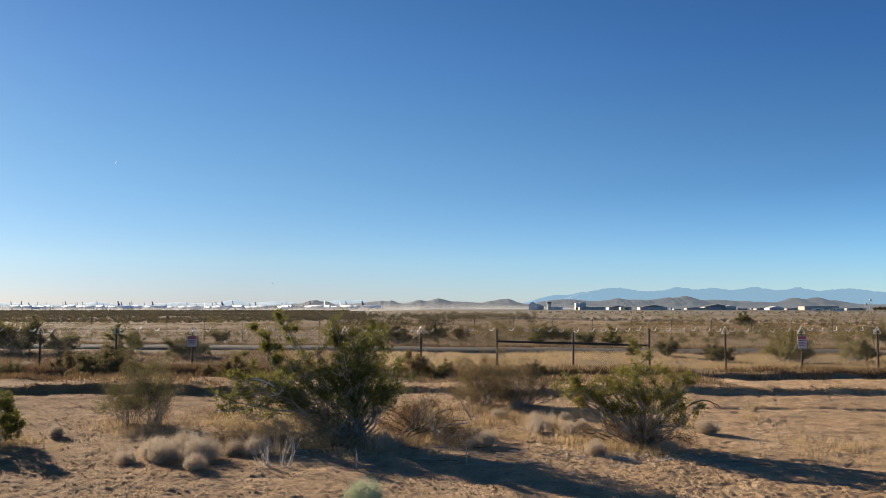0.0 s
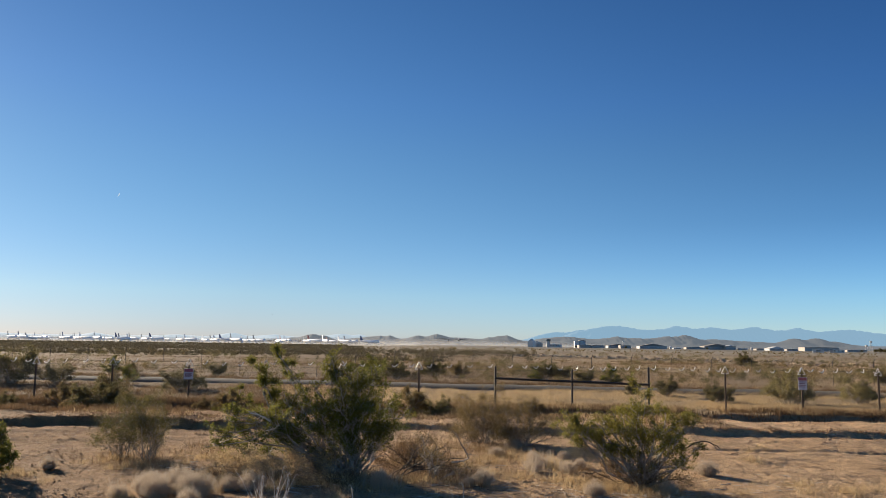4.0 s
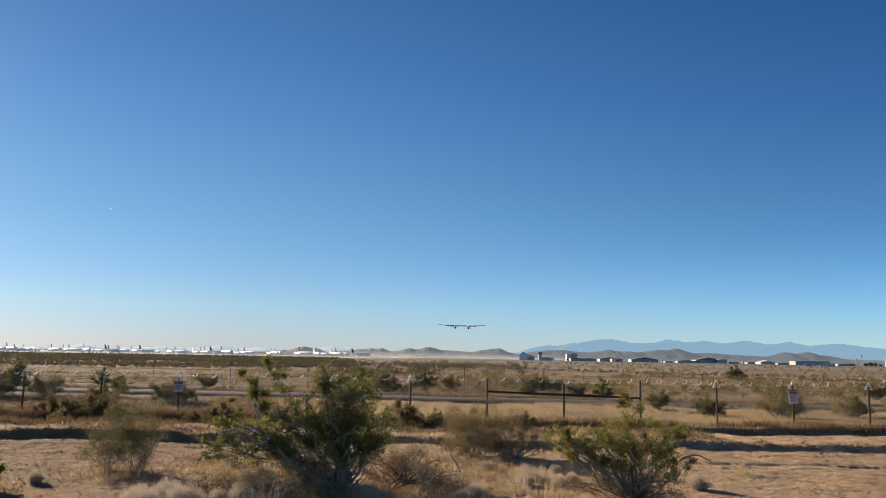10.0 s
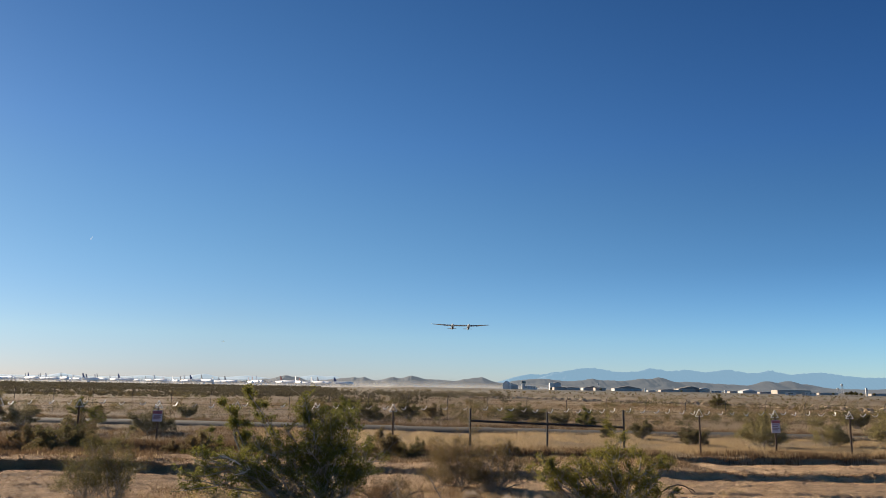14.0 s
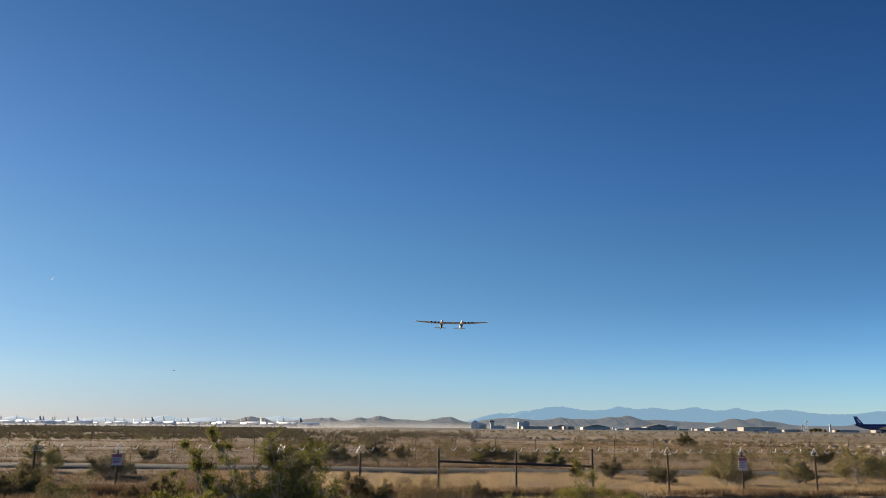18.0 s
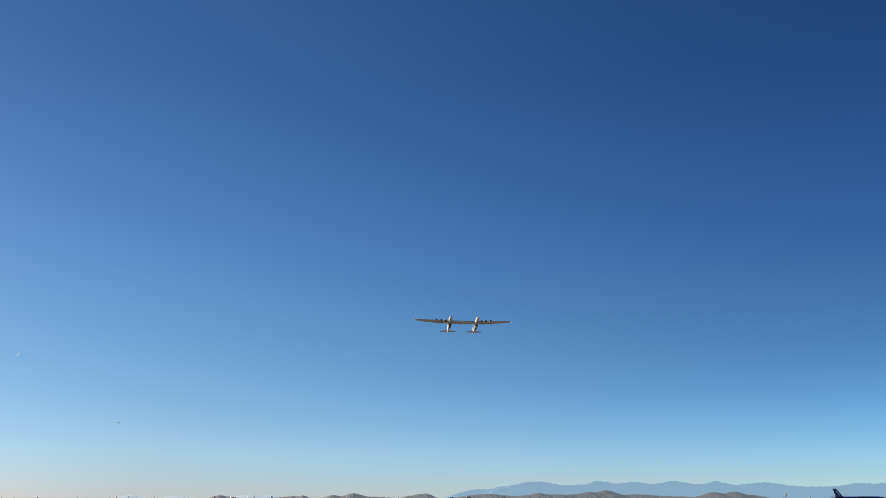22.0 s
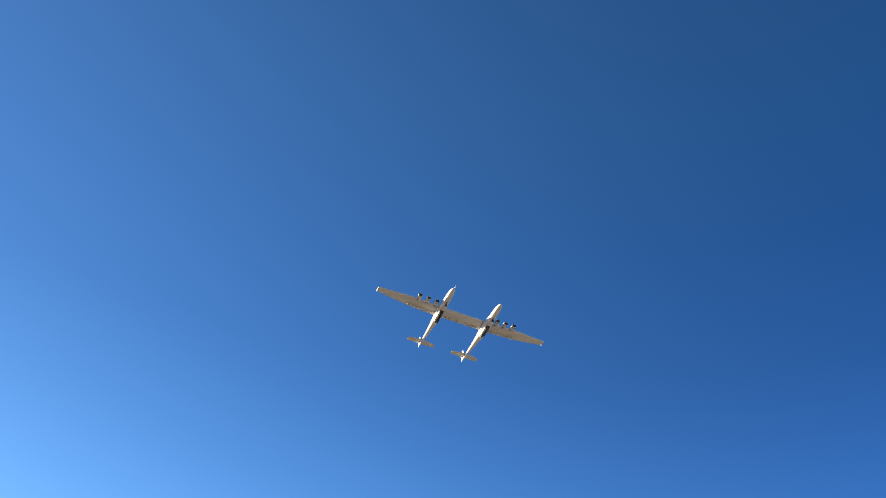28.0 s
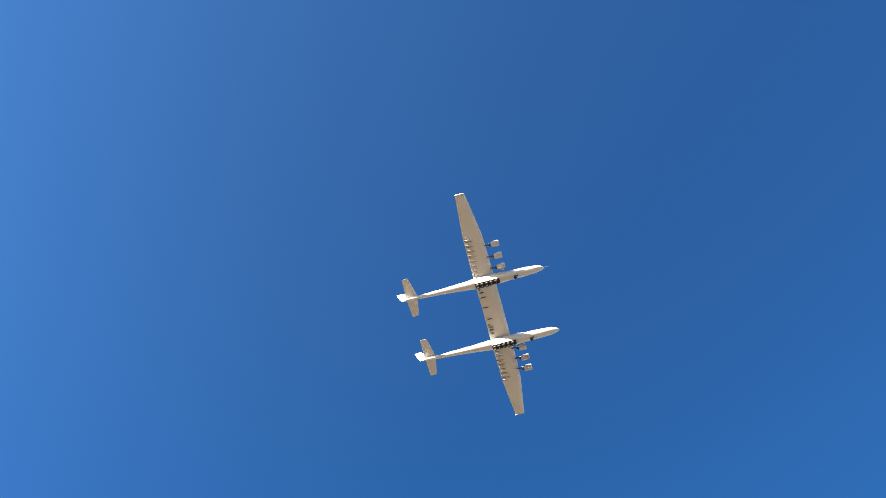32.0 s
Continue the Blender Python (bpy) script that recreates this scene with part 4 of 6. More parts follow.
def control_tower(u, d):
    t = thing("control_tower", "grey airfield control tower with a glazed cab", "tower", at=pose(u * d, d, ground_z(u * d, d)))
    bm = bmesh.new()
    box(bm, -3, 3, -3, 3, 0, 12)
    part("shaft", bm, MAT_HANGAR_GREY, t)
    bm = bmesh.new()
    box(bm, -4.6, 4.6, -4.6, 4.6, 12, 13)
    part("gallery", bm, MAT_HANGAR_GREY, t)
    bm = bmesh.new()
    box(bm, -4, 4, -4, 4, 13, 16)
    part("cab", bm, MAT_GLASS_DARK, t, "dark glazed cab")
    bm = bmesh.new()
    box(bm, -4.7, 4.7, -4.7, 4.7, 16, 17)
    part("roof", bm, MAT_HANGAR_GREY, t)


def water_tank(u, d, h, r, label, tall=False):
    t = thing("water_tank", label, "tank", at=pose(u * d, d, ground_z(u * d, d)))
    bm = bmesh.new()
    if tall:
        tube(bm, [(0, 0, 0), (0, 0, h), (0, 0, h + 0.8)], [r, r, r * 0.3], 14)
        part("tank", bm, MAT_HANGAR, t)
    else:
        tube(bm, [(0, 0, h - 2.6), (0, 0, h - 1.8), (0, 0, h - 0.6), (0, 0, h)], [r * 0.4, r, r, r * 0.3], 14)
        part("tank", bm, MAT_HANGAR, t)
        for a in range(4):
            bm = bmesh.new()
            c, s = math.cos(a * 1.571 + 0.7), math.sin(a * 1.571 + 0.7)
            tube(bm, [(c * r * 1.1, s * r * 1.1, 0), (c * r * 0.8, s * r * 0.8, h - 1.9)], 0.18, 6)
            part("leg", bm, MAT_HANGAR_GREY, t)


def airfield():
    B = 1600.0
    hangar(0.1138, B - 30, 13, 9, 10, 6, MAT_HANGAR, MAT_ROOF, "narrow white gabled hangar bright in the sun", 0, -38)
    hangar(0.1215, B + 20, 26, 24, 8.5, 4.5, MAT_HANGAR_GREY, MAT_ROOF, "grey hangar beside the control tower", 2)
    control_tower(0.1367, B - 20)
    hangar(0.1452, B + 10, 22, 20, 6.5, 0.8, MAT_HANGAR, MAT_ROOF, "low white airfield building", 0, -20, windows=4)
    hangar(0.1735, B + 30, 9, 14, 14, 0.6, MAT_HANGAR, MAT_ROOF, "tall pale grey airfield block", 0, category="building")
    hangar(0.1805, B + 32, 13, 20, 15, 1, MAT_HANGAR_GREY, MAT_ROOF_DULL, "tall grey airfield hangar", 0)
    hangar(0.184, B, 25, 26, 5.5, 1.2, MAT_HANGAR_DARK, MAT_ROOF_DULL, "brown hangar with a low roof", 2)
    hangar(0.2005, B - 4, 27, 24, 5.6, 0.6, MAT_HANGAR_DARK, MAT_ROOF_DULL, "low brown airfield shed", 2)
    hangar(0.226, B + 8, 40, 26, 5.5, 3.6, MAT_HANGAR_GREY, MAT_ROOF_DULL, "grey hangar with a rounded roof", 1)
    hangar(0.2358, B - 24, 21, 20, 6.2, 0.5, MAT_HANGAR_DARK, MAT_ROOF_DULL, "square brown airfield store", 1)
    hangar(0.2712, B, 56, 26, 5.5, 5, MAT_HANGAR_GREY, MAT_ROOF_DULL, "long grey hangar with rounded roof", 3)
    water_tank(0.2933, B - 60, 5, 2.2, "small white upright tank", True)
    hangar(0.302, B - 40, 15, 12, 2.6, 0.4, MAT_HANGAR_GREY, MAT_ROOF, "tiny grey airfield store", 1)
    hangar(0.325, B, 37, 18, 4.2, 1.4, MAT_HANGAR_DARK, MAT_ROOF_DULL, "low dark airfield storage shed", 2)
    hangar(0.3535, B, 54, 30, 6.5, 5.5, MAT_HANGAR_DARK, MAT_ROOF_DULL, "wide dark brown airfield hangar", 3)
    hangar(0.3705, B - 14, 20, 22, 7.6, 1.6, MAT_HANGAR_DARK, MAT_ROOF, "brown lean-to with a bright pale roof", 1)
    hangar(0.3873, B - 20, 15, 14, 3.2, 0.6, MAT_HANGAR_GREY, MAT_ROOF, "low grey shed with a pale roof", 1)
    water_tank(0.3973, B - 60, 5, 2.2, "small white upright tank", True)
    hangar(0.409, B - 30, 18, 16, 3.2, 0.8, MAT_HANGAR_DARK, MAT_ROOF_DULL, "low dark airfield shed", 1)
    hangar(0.4293, B - 100, 28, 24, 4.2, 3.6, MAT_HANGAR_GREY, MAT_ROOF, "hangar with a bright pale metal roof", 1)
    hangar(0.4507, B - 60, 26, 16, 3.2, 0.6, MAT_HANGAR_DARK, MAT_ROOF_DULL, "low dark airfield shed", 2)
    hangar(0.4873, B - 150, 64, 26, 7.4, 0.4, MAT_HANGAR_DARK, MAT_ROOF_DULL, "flat-roofed brown airfield hangar", 3)
    hangar(0.4823, 900, 12, 6, 3.4, 0.3, MAT_HANGAR, MAT_ROOF, "small white cabin on the airfield", 0, -25, windows=1, category="cabin")
    hangar(0.5085, 880, 12, 7, 3.5, 0.3, MAT_HANGAR, MAT_ROOF, "white trailer cabin on the airfield", 0, -25, windows=3, category="cabin")
    hangar(0.4995, 884, 4, 6, 3.2, 0.3, MAT_HANGAR_DARK, MAT_ROOF_DULL, "small brown shed beside the trailer", 1, -25, category="cabin")
    hangar(0.5325, 1250, 32, 14, 3.6, 0.4, MAT_HANGAR_DARK, MAT_ROOF_DULL, "long low brown airfield shed", 4)
    hangar(0.605, 1200, 40, 14, 3.6, 0.4, MAT_HANGAR_DARK, MAT_ROOF_DULL, "long low brown airfield shed", 4)
    hangar(0.66, 1250, 40, 14, 4.0, 0.4, MAT_HANGAR_DARK, MAT_ROOF_DULL, "low brown airfield storage shed", 3)
    water_tank(0.5503, 1150, 17.2, 1.7, "pale water tank on steel legs")
    water_tank(0.5445, 1160, 11.3, 1.7, "low pale water tank on legs")
    water_tank(0.5822, 1150, 11.5, 1.5, "white upright cylindrical tank", True)
    water_tank(0.233, 1440, 14, 1.6, "small water tank on a frame over the hangars")


airfield()


def far_tree(u, d, h, seed):
    """A small windbreak tree: trunk, limbs and a crown of leaf clumps."""
    rnd, rng = random.Random(seed), np.random.RandomState(seed)
    t = thing("tree", "small dark green tree among the airfield buildings", "tree", "airfield trees", at=pose(u * d, d, ground_z(u * d, d) - 0.1))
    bm = bmesh.new()
    tube(bm, [(0, 0, 0), (0.1, 0, h * 0.25), (0, 0.1, h * 0.6)], [0.035 * h, 0.028 * h, 0.012 * h], 7)
    for i in range(5):
        ang = i * 1.26 + rnd.random()
        tube(bm, [(0.05, 0, h * 0.3), (math.cos(ang) * h * 0.15, math.sin(ang) * h * 0.15, h * 0.5), (math.cos(ang) * h * 0.26, math.sin(ang) * h * 0.26, h * 0.66)], [0.018 * h, 0.012 * h, 0.004 * h], 5)
    part("trunk", bm, MAT_BARK, t)
    q = rng.normal(size=(60, 3))
    q /= np.linalg.norm(q, axis=1)[:, None]
    c = q * (rng.rand(60, 1) ** 0.5) * np.array([0.5, 0.42, 0.34]) * h + np.array([0, 0, 0.5 * h])
    n = 60 * 14
    c = np.repeat(c, 14, 0) + rng.normal(0, 0.05 * h, (n, 3))
    s1, s2 = rng.normal(size=(n, 3)) * 0.035 * h, rng.normal(size=(n, 3)) * 0.035 * h
    v = np.stack([c - s1, c + s2, c + s1, c - s2], 1).reshape(-1, 3)
    part_mesh("crown", mesh_of("crown", v, np.arange(4 * n).reshape(-1, 4), MAT_LEAF_DARK), t)


for u, d, h, s in ((0.556, 1120, 9, 1), (0.562, 1110, 11, 2), (0.568, 1130, 10, 3), (0.575, 1120, 8, 4), (0.538, 1180, 7, 5), (0.592, 1160, 8, 6), (0.34, 1540, 8, 7), (0.236, 1560, 9, 8), (0.172, 1560, 8, 9)):
    far_tree(u, d, 0.68 * h, s)


def dust_haze_banks():
    # Domes of tan dust; the widest are added to stand for distance haze.
    for u, d, w, dep, h in ((-0.36, 1240, 800, 40, 9), (-0.03, 2900, 900, 160, 34), (0.05, 2820, 700, 140, 28), (-0.13, 2860, 700, 120, 26), (0.32, 2950, 1900, 120, 12), (-0.45, 3000, 1900, 120, 26), (0.02, 2400, 520, 90, 26),
                            (0.1, 1960, 520, 60, 18), (-0.42, 1700, 1100, 80, 15), (-0.16, 1430, 260, 50, 11)):
        n, k = 40, 12
        v = []
        for i in range(k):
            e = math.pi / 2 * i / (k - 1)
            for j in range(n):
                a = 2 * math.pi * j / n
                v.append((math.cos(a) * math.cos(e), math.sin(a) * math.cos(e), math.sin(e)))
        f = [(i * n + j, i * n + (j + 1) % n, (i + 1) * n + (j + 1) % n, (i + 1) * n + j) for i in range(k - 1) for j in range(n)]
        ob = tagged(new("dust_haze_dome", mesh_of("dust_haze_dome", v, f, MAT_DUST_HAZE, True)), "thin tan dust and stand-in air haze low over the runway", "dust", kind="stuff")
        ob.matrix_basis = Matrix.LocRotScale((u * d, d, -3), None, (w / 2, dep / 2, h))
        ob.visible_shadow = False


dust_haze_banks()


# ======== fences ========
FY = 31.2
STEP = 3.045
POST0 = 2.16


def chain_link(name, x0, x1, y, z0, z1, cell, width, label):
    """Woven wire: crossing diagonal strands, each a thin three-sided wire."""
    v, f = [], []
    hgt = z1 - z0
    n = int((x1 - x0 + hgt) / cell)
    for s in (1, -1):
        for i in range(n):
            xa = x0 - hgt + i * cell if s > 0 else x0 + i * cell
            xb = xa + s * hgt
            za, zb = z0, z1
            b = len(v)
            for xx, zz in ((xa, za), (xb, zb)):
                g = ground_z(xx, y) if abs(xx) < 60 else -0.3
                v += [(xx - width, y, zz + g), (xx + width, y, zz + g), (xx, y - width * s * 1.2, zz + g)]
            f += [(b, b + 1, b + 4, b + 3), (b + 1, b + 2, b + 5, b + 4), (b + 2, b, b + 3, b + 5)]
    return tagged(new(name, mesh_of(name, v, f, MAT_WIRE)), label, "fence mesh", kind="stuff")


def front_fence():
    fence = thing("perimeter_fence", "rusty steel chain-link fence topped with razor ribbon", "fence")
    k0, k1 = -9, 9
    for k in range(k0, k1 + 1):
        x = POST0 + k * STEP
        g = ground_z(x, FY)
        gate = k in (0, 1, 2)
        top = {0: 1.47, 1: 1.36, 2: 1.5}.get(k, 1.33)
        bm = bmesh.new()
        r = 0.043 if gate else 0.038
        tube(bm, [(x, FY, g - 0.3), (x, FY, top), (x, FY, top + 0.04)], [r, r, r * 0.5], 8)
        part("post", bm, MAT_PIPE if gate else MAT_POST, fence, "thick dark gate post" if gate else "")
        if not gate:
            bm = bmesh.new()
            zt = top
            for a, b in (((-0.15, zt), (0.0, zt + 0.28)), ((0.15, zt), (0.0, zt + 0.28)), ((-0.15, zt), (0.15, zt))):
                tube(bm, [(x + a[0], FY, a[1]), (x + b[0], FY, b[1])], 0.016, 5)
            part("bracket", bm, MAT_BRACKET, fence, "pale triangular wire bracket")
    # barbed strands
    for dz in (1.12, 1.36, 1.5):
        bm = bmesh.new()
        pts = []
        for i in range(0, (k1 - k0) * 4 + 1):
            x = POST0 + k0 * STEP + i * STEP / 4
            pts.append((x, FY + 0.02, dz - 0.025 * math.sin(math.pi * (i % 4) / 4)))
        tube(bm, pts, 0.004, 3)
        part("strand", bm, MAT_WIRE, fence)
    # razor ribbon: only short bright hooks, shaped as sun glints along the top
    rnd = random.Random(3)
    bm = bmesh.new()
    tube(bm, [(-0.15, 0.02, 0.06), (-0.11, -0.02, 0.01), (-0.05, -0.04, -0.02), (0.02, -0.04, -0.02), (0.07, -0.03, 0.03), (0.11, -0.01, 0.1), (0.14, 0.02, 0.17)], [0.008, 0.013, 0.018, 0.02, 0.02, 0.018, 0.012], 8)
    loop = bpy.data.meshes.new("ribbon_glint")
    bm.to_mesh(loop)
    bm.free()
    loop.materials.append(MAT_RAZOR_GLINT)
    loop.polygons.foreach_set("use_smooth", [True] * len(loop.polygons))
    x = POST0 + k0 * STEP + 0.3
    while x < POST0 + k1 * STEP:
        part_mesh("ribbon_glint", loop, fence, "", pose(x, FY, 1.43 + 0.025 * math.sin(x * 0.9) + rnd.uniform(-0.02, 0.02), rnd.uniform(-15, 15), rnd.uniform(-14, 14), rnd.uniform(-30, 30)) @ Matrix.Scale(0.72, 4))
        x += rnd.choice((0.45, 0.52, 0.56, 0.62)) * (1.3 if x < POST0 else 1.0)
    chain_link("chain_link_mesh", POST0 + k0 * STEP, POST0 + k1 * STEP, FY + 0.05, 0.05, 1.55, 0.09, 0.0028, "woven chain-link wire mesh on the front fence")
    # pipe gate
    gate = thing("pipe_gate", "dark pipe double gate in the fence", "gate")
    for a, b in ((0, 1), (1, 2)):
        xa, xb = POST0 + a * STEP - 0.02, POST0 + b * STEP + 0.02
        for z, r in ((1.02 - 0.08 * a, 0.042),):
            bm = bmesh.new()
            tube(bm, [(xa, FY - 0.08, z), (xb, FY - 0.08, z - 0.09)], r, 8)
            part("rail", bm, MAT_PIPE, gate)
    # warning signs hung on posts
    for k, zc, w, h in ((-4, 1.02, 0.37, 0.42), (4, 0.98, 0.35, 0.5)):
        x = POST0 + k * STEP
        sg = thing("warning_sign", "faded white and red warning sign wired to a fence post", "sign", "fence warning signs", at=pose(x, FY - 0.06, zc))
        bm = bmesh.new()
        box(bm, -w / 2, w / 2, -0.006, 0.006, -h / 2, h / 2)
        part("plate", bm, MAT_SIGN, sg)
        bm = bmesh.new()
        box(bm, -w / 2 + 0.01, w / 2 - 0.01, -0.012, -0.004, h / 2 - 0.13, h / 2 - 0.01)
        part("heading_band", bm, MAT_SIGN_RED, sg, "red heading band")
        for i in range(4):
            bm = bmesh.new()
            z = h / 2 - 0.18 - i * (h - 0.24) / 4
            box(bm, -w / 2 + 0.04, w / 2 - 0.04 - 0.05 * (i % 2), -0.012, -0.004, z - 0.022, z + 0.012)
            part("text_bar", bm, MAT_SIGN_INK, sg)


front_fence()


def rear_fence():
    fence = thing("inner_fence", "thin weathered posts of a second fence beyond the road", "fence")
    for k in range(-16, 17):
        x = k * 3.05 - 0.6
        y = 61.0 - 0.04 * x
        g = ground_z(x, y)
        bm = bmesh.new()
        tube(bm, [(x, y, g - 0.2), (x, y, g + 1.75), (x + 0.1, y - 0.12, g + 2.05)], [0.03, 0.03, 0.02], 6)
        part("post", bm, MAT_THINPOST, fence)
    for dz in (0.5, 1.0, 1.4, 1.72):
        bm = bmesh.new()
        tube(bm, [(k * 3.05 - 0.6, 61.0 - 0.04 * (k * 3.05 - 0.6), ground_z(k * 3.05 - 0.6, 61.0 - 0.04 * (k * 3.05 - 0.6)) + dz) for k in range(-16, 17)], 0.006, 3)
        part("strand", bm, MAT_WIRE, fence)


rear_fence()


# ======== plants ========
def rand_leaves(rng, centres, size, spread, per):
    """Small four-cornered leaves scattered round each centre, randomly turned."""
    c = np.repeat(np.asarray(centres), per, 0)
    n = len(c)
    c = c + rng.normal(0, spread, (n, 3))
    a = rng.normal(size=(n, 3))
    a /= np.linalg.norm(a, axis=1)[:, None]
    b = np.cross(a, rng.normal(size=(n, 3)))
    b /= np.linalg.norm(b, axis=1)[:, None]
    s = size * rng.uniform(0.6, 1.35, (n, 1))
    v = np.stack([c - a * s, c + b * s * 0.42, c + a * s, c - b * s * 0.42], 1).reshape(-1, 3)
    f = np.arange(4 * n).reshape(-1, 4)
    return v, f


class Sticks:
    """Collects thin tapered sticks in plain arrays."""
    def __init__(self):
        self.v, self.f = [], []

    def add(self, pts, r0, r1, sides=4):
        n = len(pts)
        base = len(self.v)
        for i, p in enumerate(pts):
            d = Vector(pts[min(i + 1, n - 1)]) - Vector(pts[max(i - 1, 0)])
            q = d.to_track_quat("Z", "Y")
            r = r0 + (r1 - r0) * i / (n - 1)
            for k in range(sides):
                a = 2 * math.pi * k / sides
                self.v.append(tuple(Vector(p) + q @ Vector((r * math.cos(a), r * math.sin(a), 0))))
        for i in range(n - 1):
            for k in range(sides):
                a, b = base + i * sides + k, base + i * sides + (k + 1) % sides
                self.f.append((a, b, b + sides, a + sides))

    def mesh(self, name, material):
        return mesh_of(name, self.v, self.f, material, True)


def grow(rnd, start, direction, length, segs, wander, lift):
    pts = [Vector(start)]
    d = Vector(direction).normalized()
    for _ in range(segs):
        d = (d + Vector((rnd.gauss(0, wander), rnd.gauss(0, wander), rnd.gauss(0, wander * 0.6) + lift))).normalized()
        pts.append(pts[-1] + d * (length / segs))
    return pts


def shrub(name, label, seed, h, w, stems=10, twigs=4, per=10, leaf=0.016, leaf_mat=None, bark=None, lean=(0.0, 0.0), bare=0.1, thick=0.028, spread=0.05, group="desert shrubs", low=0.16, sprigs=(), clear=0.0, lobes=(), wig=0.02):
    """A many-stemmed desert shrub: stems fanning from one root, branches, twigs and small leaves."""
    rnd, rng = random.Random(seed), np.random.RandomState(seed)
    leaf_mat, bark = leaf_mat or MAT_LEAF, bark or MAT_BARK
    st = Sticks()
    tips = []
    sprigs = list(sprigs)
    for cx, cy, cz, rx, ry, rz, n in lobes:               # masses of foliage that the limbs reach for
        for _ in range(n):
            q = Vector((rnd.gauss(0, 1), rnd.gauss(0, 1), rnd.gauss(0, 1))).normalized() * rnd.random() ** 0.4
            sprigs.append((cx + q.x * rx, cy + q.y * ry, max(0.1, cz + q.z * rz)))
    for i in range(stems + len(sprigs)):
        a = 2 * math.pi * (i + rnd.uniform(-0.4, 0.4)) / stems * 2.618
        e = math.asin(rnd.uniform(low, 1.0))
        k = rnd.uniform(0.7, 1.04)
        goal = Vector((math.cos(a) * math.cos(e) * w / 2 * k + lean[0] * rnd.uniform(0.4, 1.1), math.sin(a) * math.cos(e) * w / 2 * k + lean[1], h * math.sin(e) * k))
        root = Vector((rnd.uniform(-0.1, 0.1), rnd.uniform(-0.1, 0.1), -0.03))
        if i >= stems:
            goal = Vector(sprigs[i - stems])
        L = (goal - root).length
        r0 = thick * rnd.uniform(0.55, 1.1) * (0.6 + 0.4 * L / h)
        bow = Vector((0, 0, rnd.uniform(-0.05, 0.16) * L))
        side = Vector((rnd.gauss(0, 0.05), rnd.gauss(0, 0.05), 0)) * L
        main = []
        for j in range(9):
            t = j / 8
            arc = 4 * t * (1 - t)
            kink = Vector((rnd.gauss(0, wig), rnd.gauss(0, wig), rnd.gauss(0, wig * 0.75))) * L * (1 if 0 < j else 0)
            main.append(root.lerp(goal, t) + bow * arc + side * arc + kink)
        st.add(main, r0, r0 * 0.25, 5)
        for j in range(2, 9):
            for _ in range(2 if j < 7 else 3):
                p = main[j]
                a2 = rnd.uniform(0, 2 * math.pi)
                dd = (main[j] - main[j - 1]).normalized() * 0.8 + Vector((math.cos(a2), math.sin(a2), rnd.uniform(-0.3, 0.7))) * 0.9
                l2 = min(h, w) * rnd.uniform(0.12, 0.27) * (1.2 - 0.06 * j)
                br = grow(rnd, p, dd, l2, 4, 0.22, 0.05)
                st.add(br, r0 * 0.34, r0 * 0.12, 3)
                if rnd.random() < bare or rnd.random() < (0.95, 0.95, 0.9, 0.75, 0.55, 0.35, 0.2, 0.1, 0.0)[j]:
                    continue
                for q in range(twigs):
                    b = br[rnd.randint(1, 4)]
                    tw = grow(rnd, b, (rnd.gauss(0, 1), rnd.gauss(0, 1), rnd.uniform(-0.2, 1.4)), l2 * rnd.uniform(0.3, 0.6), 2, 0.2, 0.1)
                    st.add(tw, r0 * 0.13, r0 * 0.05, 3)
                    tips += [tuple(tw[1]), tuple(tw[2])]
    ob = thing(name, label, "shrub", group)
    part_mesh("woody_frame", st.mesh("woody_frame", bark), ob)
    if tips and per:
        t = np.array(tips)
        t = t[(t[:, 2] > clear) | (rng.rand(len(t)) < 0.3)]      # the lower stems stand open
        t[:, 2] = np.maximum(t[:, 2], 0.08)
        v, f = rand_leaves(rng, t, leaf, spread, per)
        v[:, 2] = np.maximum(v[:, 2], 0.0)
        part_mesh("crown", mesh_of("crown", v, f, leaf_mat), ob)
    return ob


def place(ob, x, y, turn=0.0, size=1.0, sink=0.03):
    ob.matrix_basis = pose(x, y, ground_z(x, y) - sink, 0, 0, turn) @ Matrix.Scale(size, 4)
    return ob


def tuft_arrays(rng, xs, ys, hs, blades, width, lean=0.35, spread=0.05):
    """Dry blades: narrow bent triangles fanning out of each root."""
    n = len(xs) * blades
    x = np.repeat(xs, blades) + rng.normal(0, spread, n)
    y = np.repeat(ys, blades) + rng.normal(0, spread, n)
    h = np.repeat(hs, blades) * rng.uniform(0.45, 1.1, n)
    z = height(x, y) - 0.01
    a = rng.uniform(0, 2 * np.pi, n)
    l = np.abs(rng.normal(0, lean, n)) * h
    dx, dy = np.cos(a) * l, np.sin(a) * l
    b = rng.uniform(0, 2 * np.pi, n)
    wx, wy = np.cos(b) * width, np.sin(b) * width
    p0 = np.stack([x - wx, y - wy, z], 1)
    p1 = np.stack([x + wx, y + wy, z], 1)
    p2 = np.stack([x + dx * 0.4 + wx * 0.7, y + dy * 0.4 + wy * 0.7, z + h * 0.6], 1)
    p3 = np.stack([x + dx * 0.4 - wx * 0.7, y + dy * 0.4 - wy * 0.7, z + h * 0.6], 1)
    p4 = np.stack([x + dx, y + dy, z + h * 0.95], 1)
    v = np.stack([p0, p1, p2, p3, p4], 1).reshape(-1, 3)
    i = np.arange(n) * 5
    f = np.stack([i, i + 1, i + 2, i + 3], 1).tolist() + np.stack([i + 3, i + 2, i + 4], 1).tolist()
    return v, f


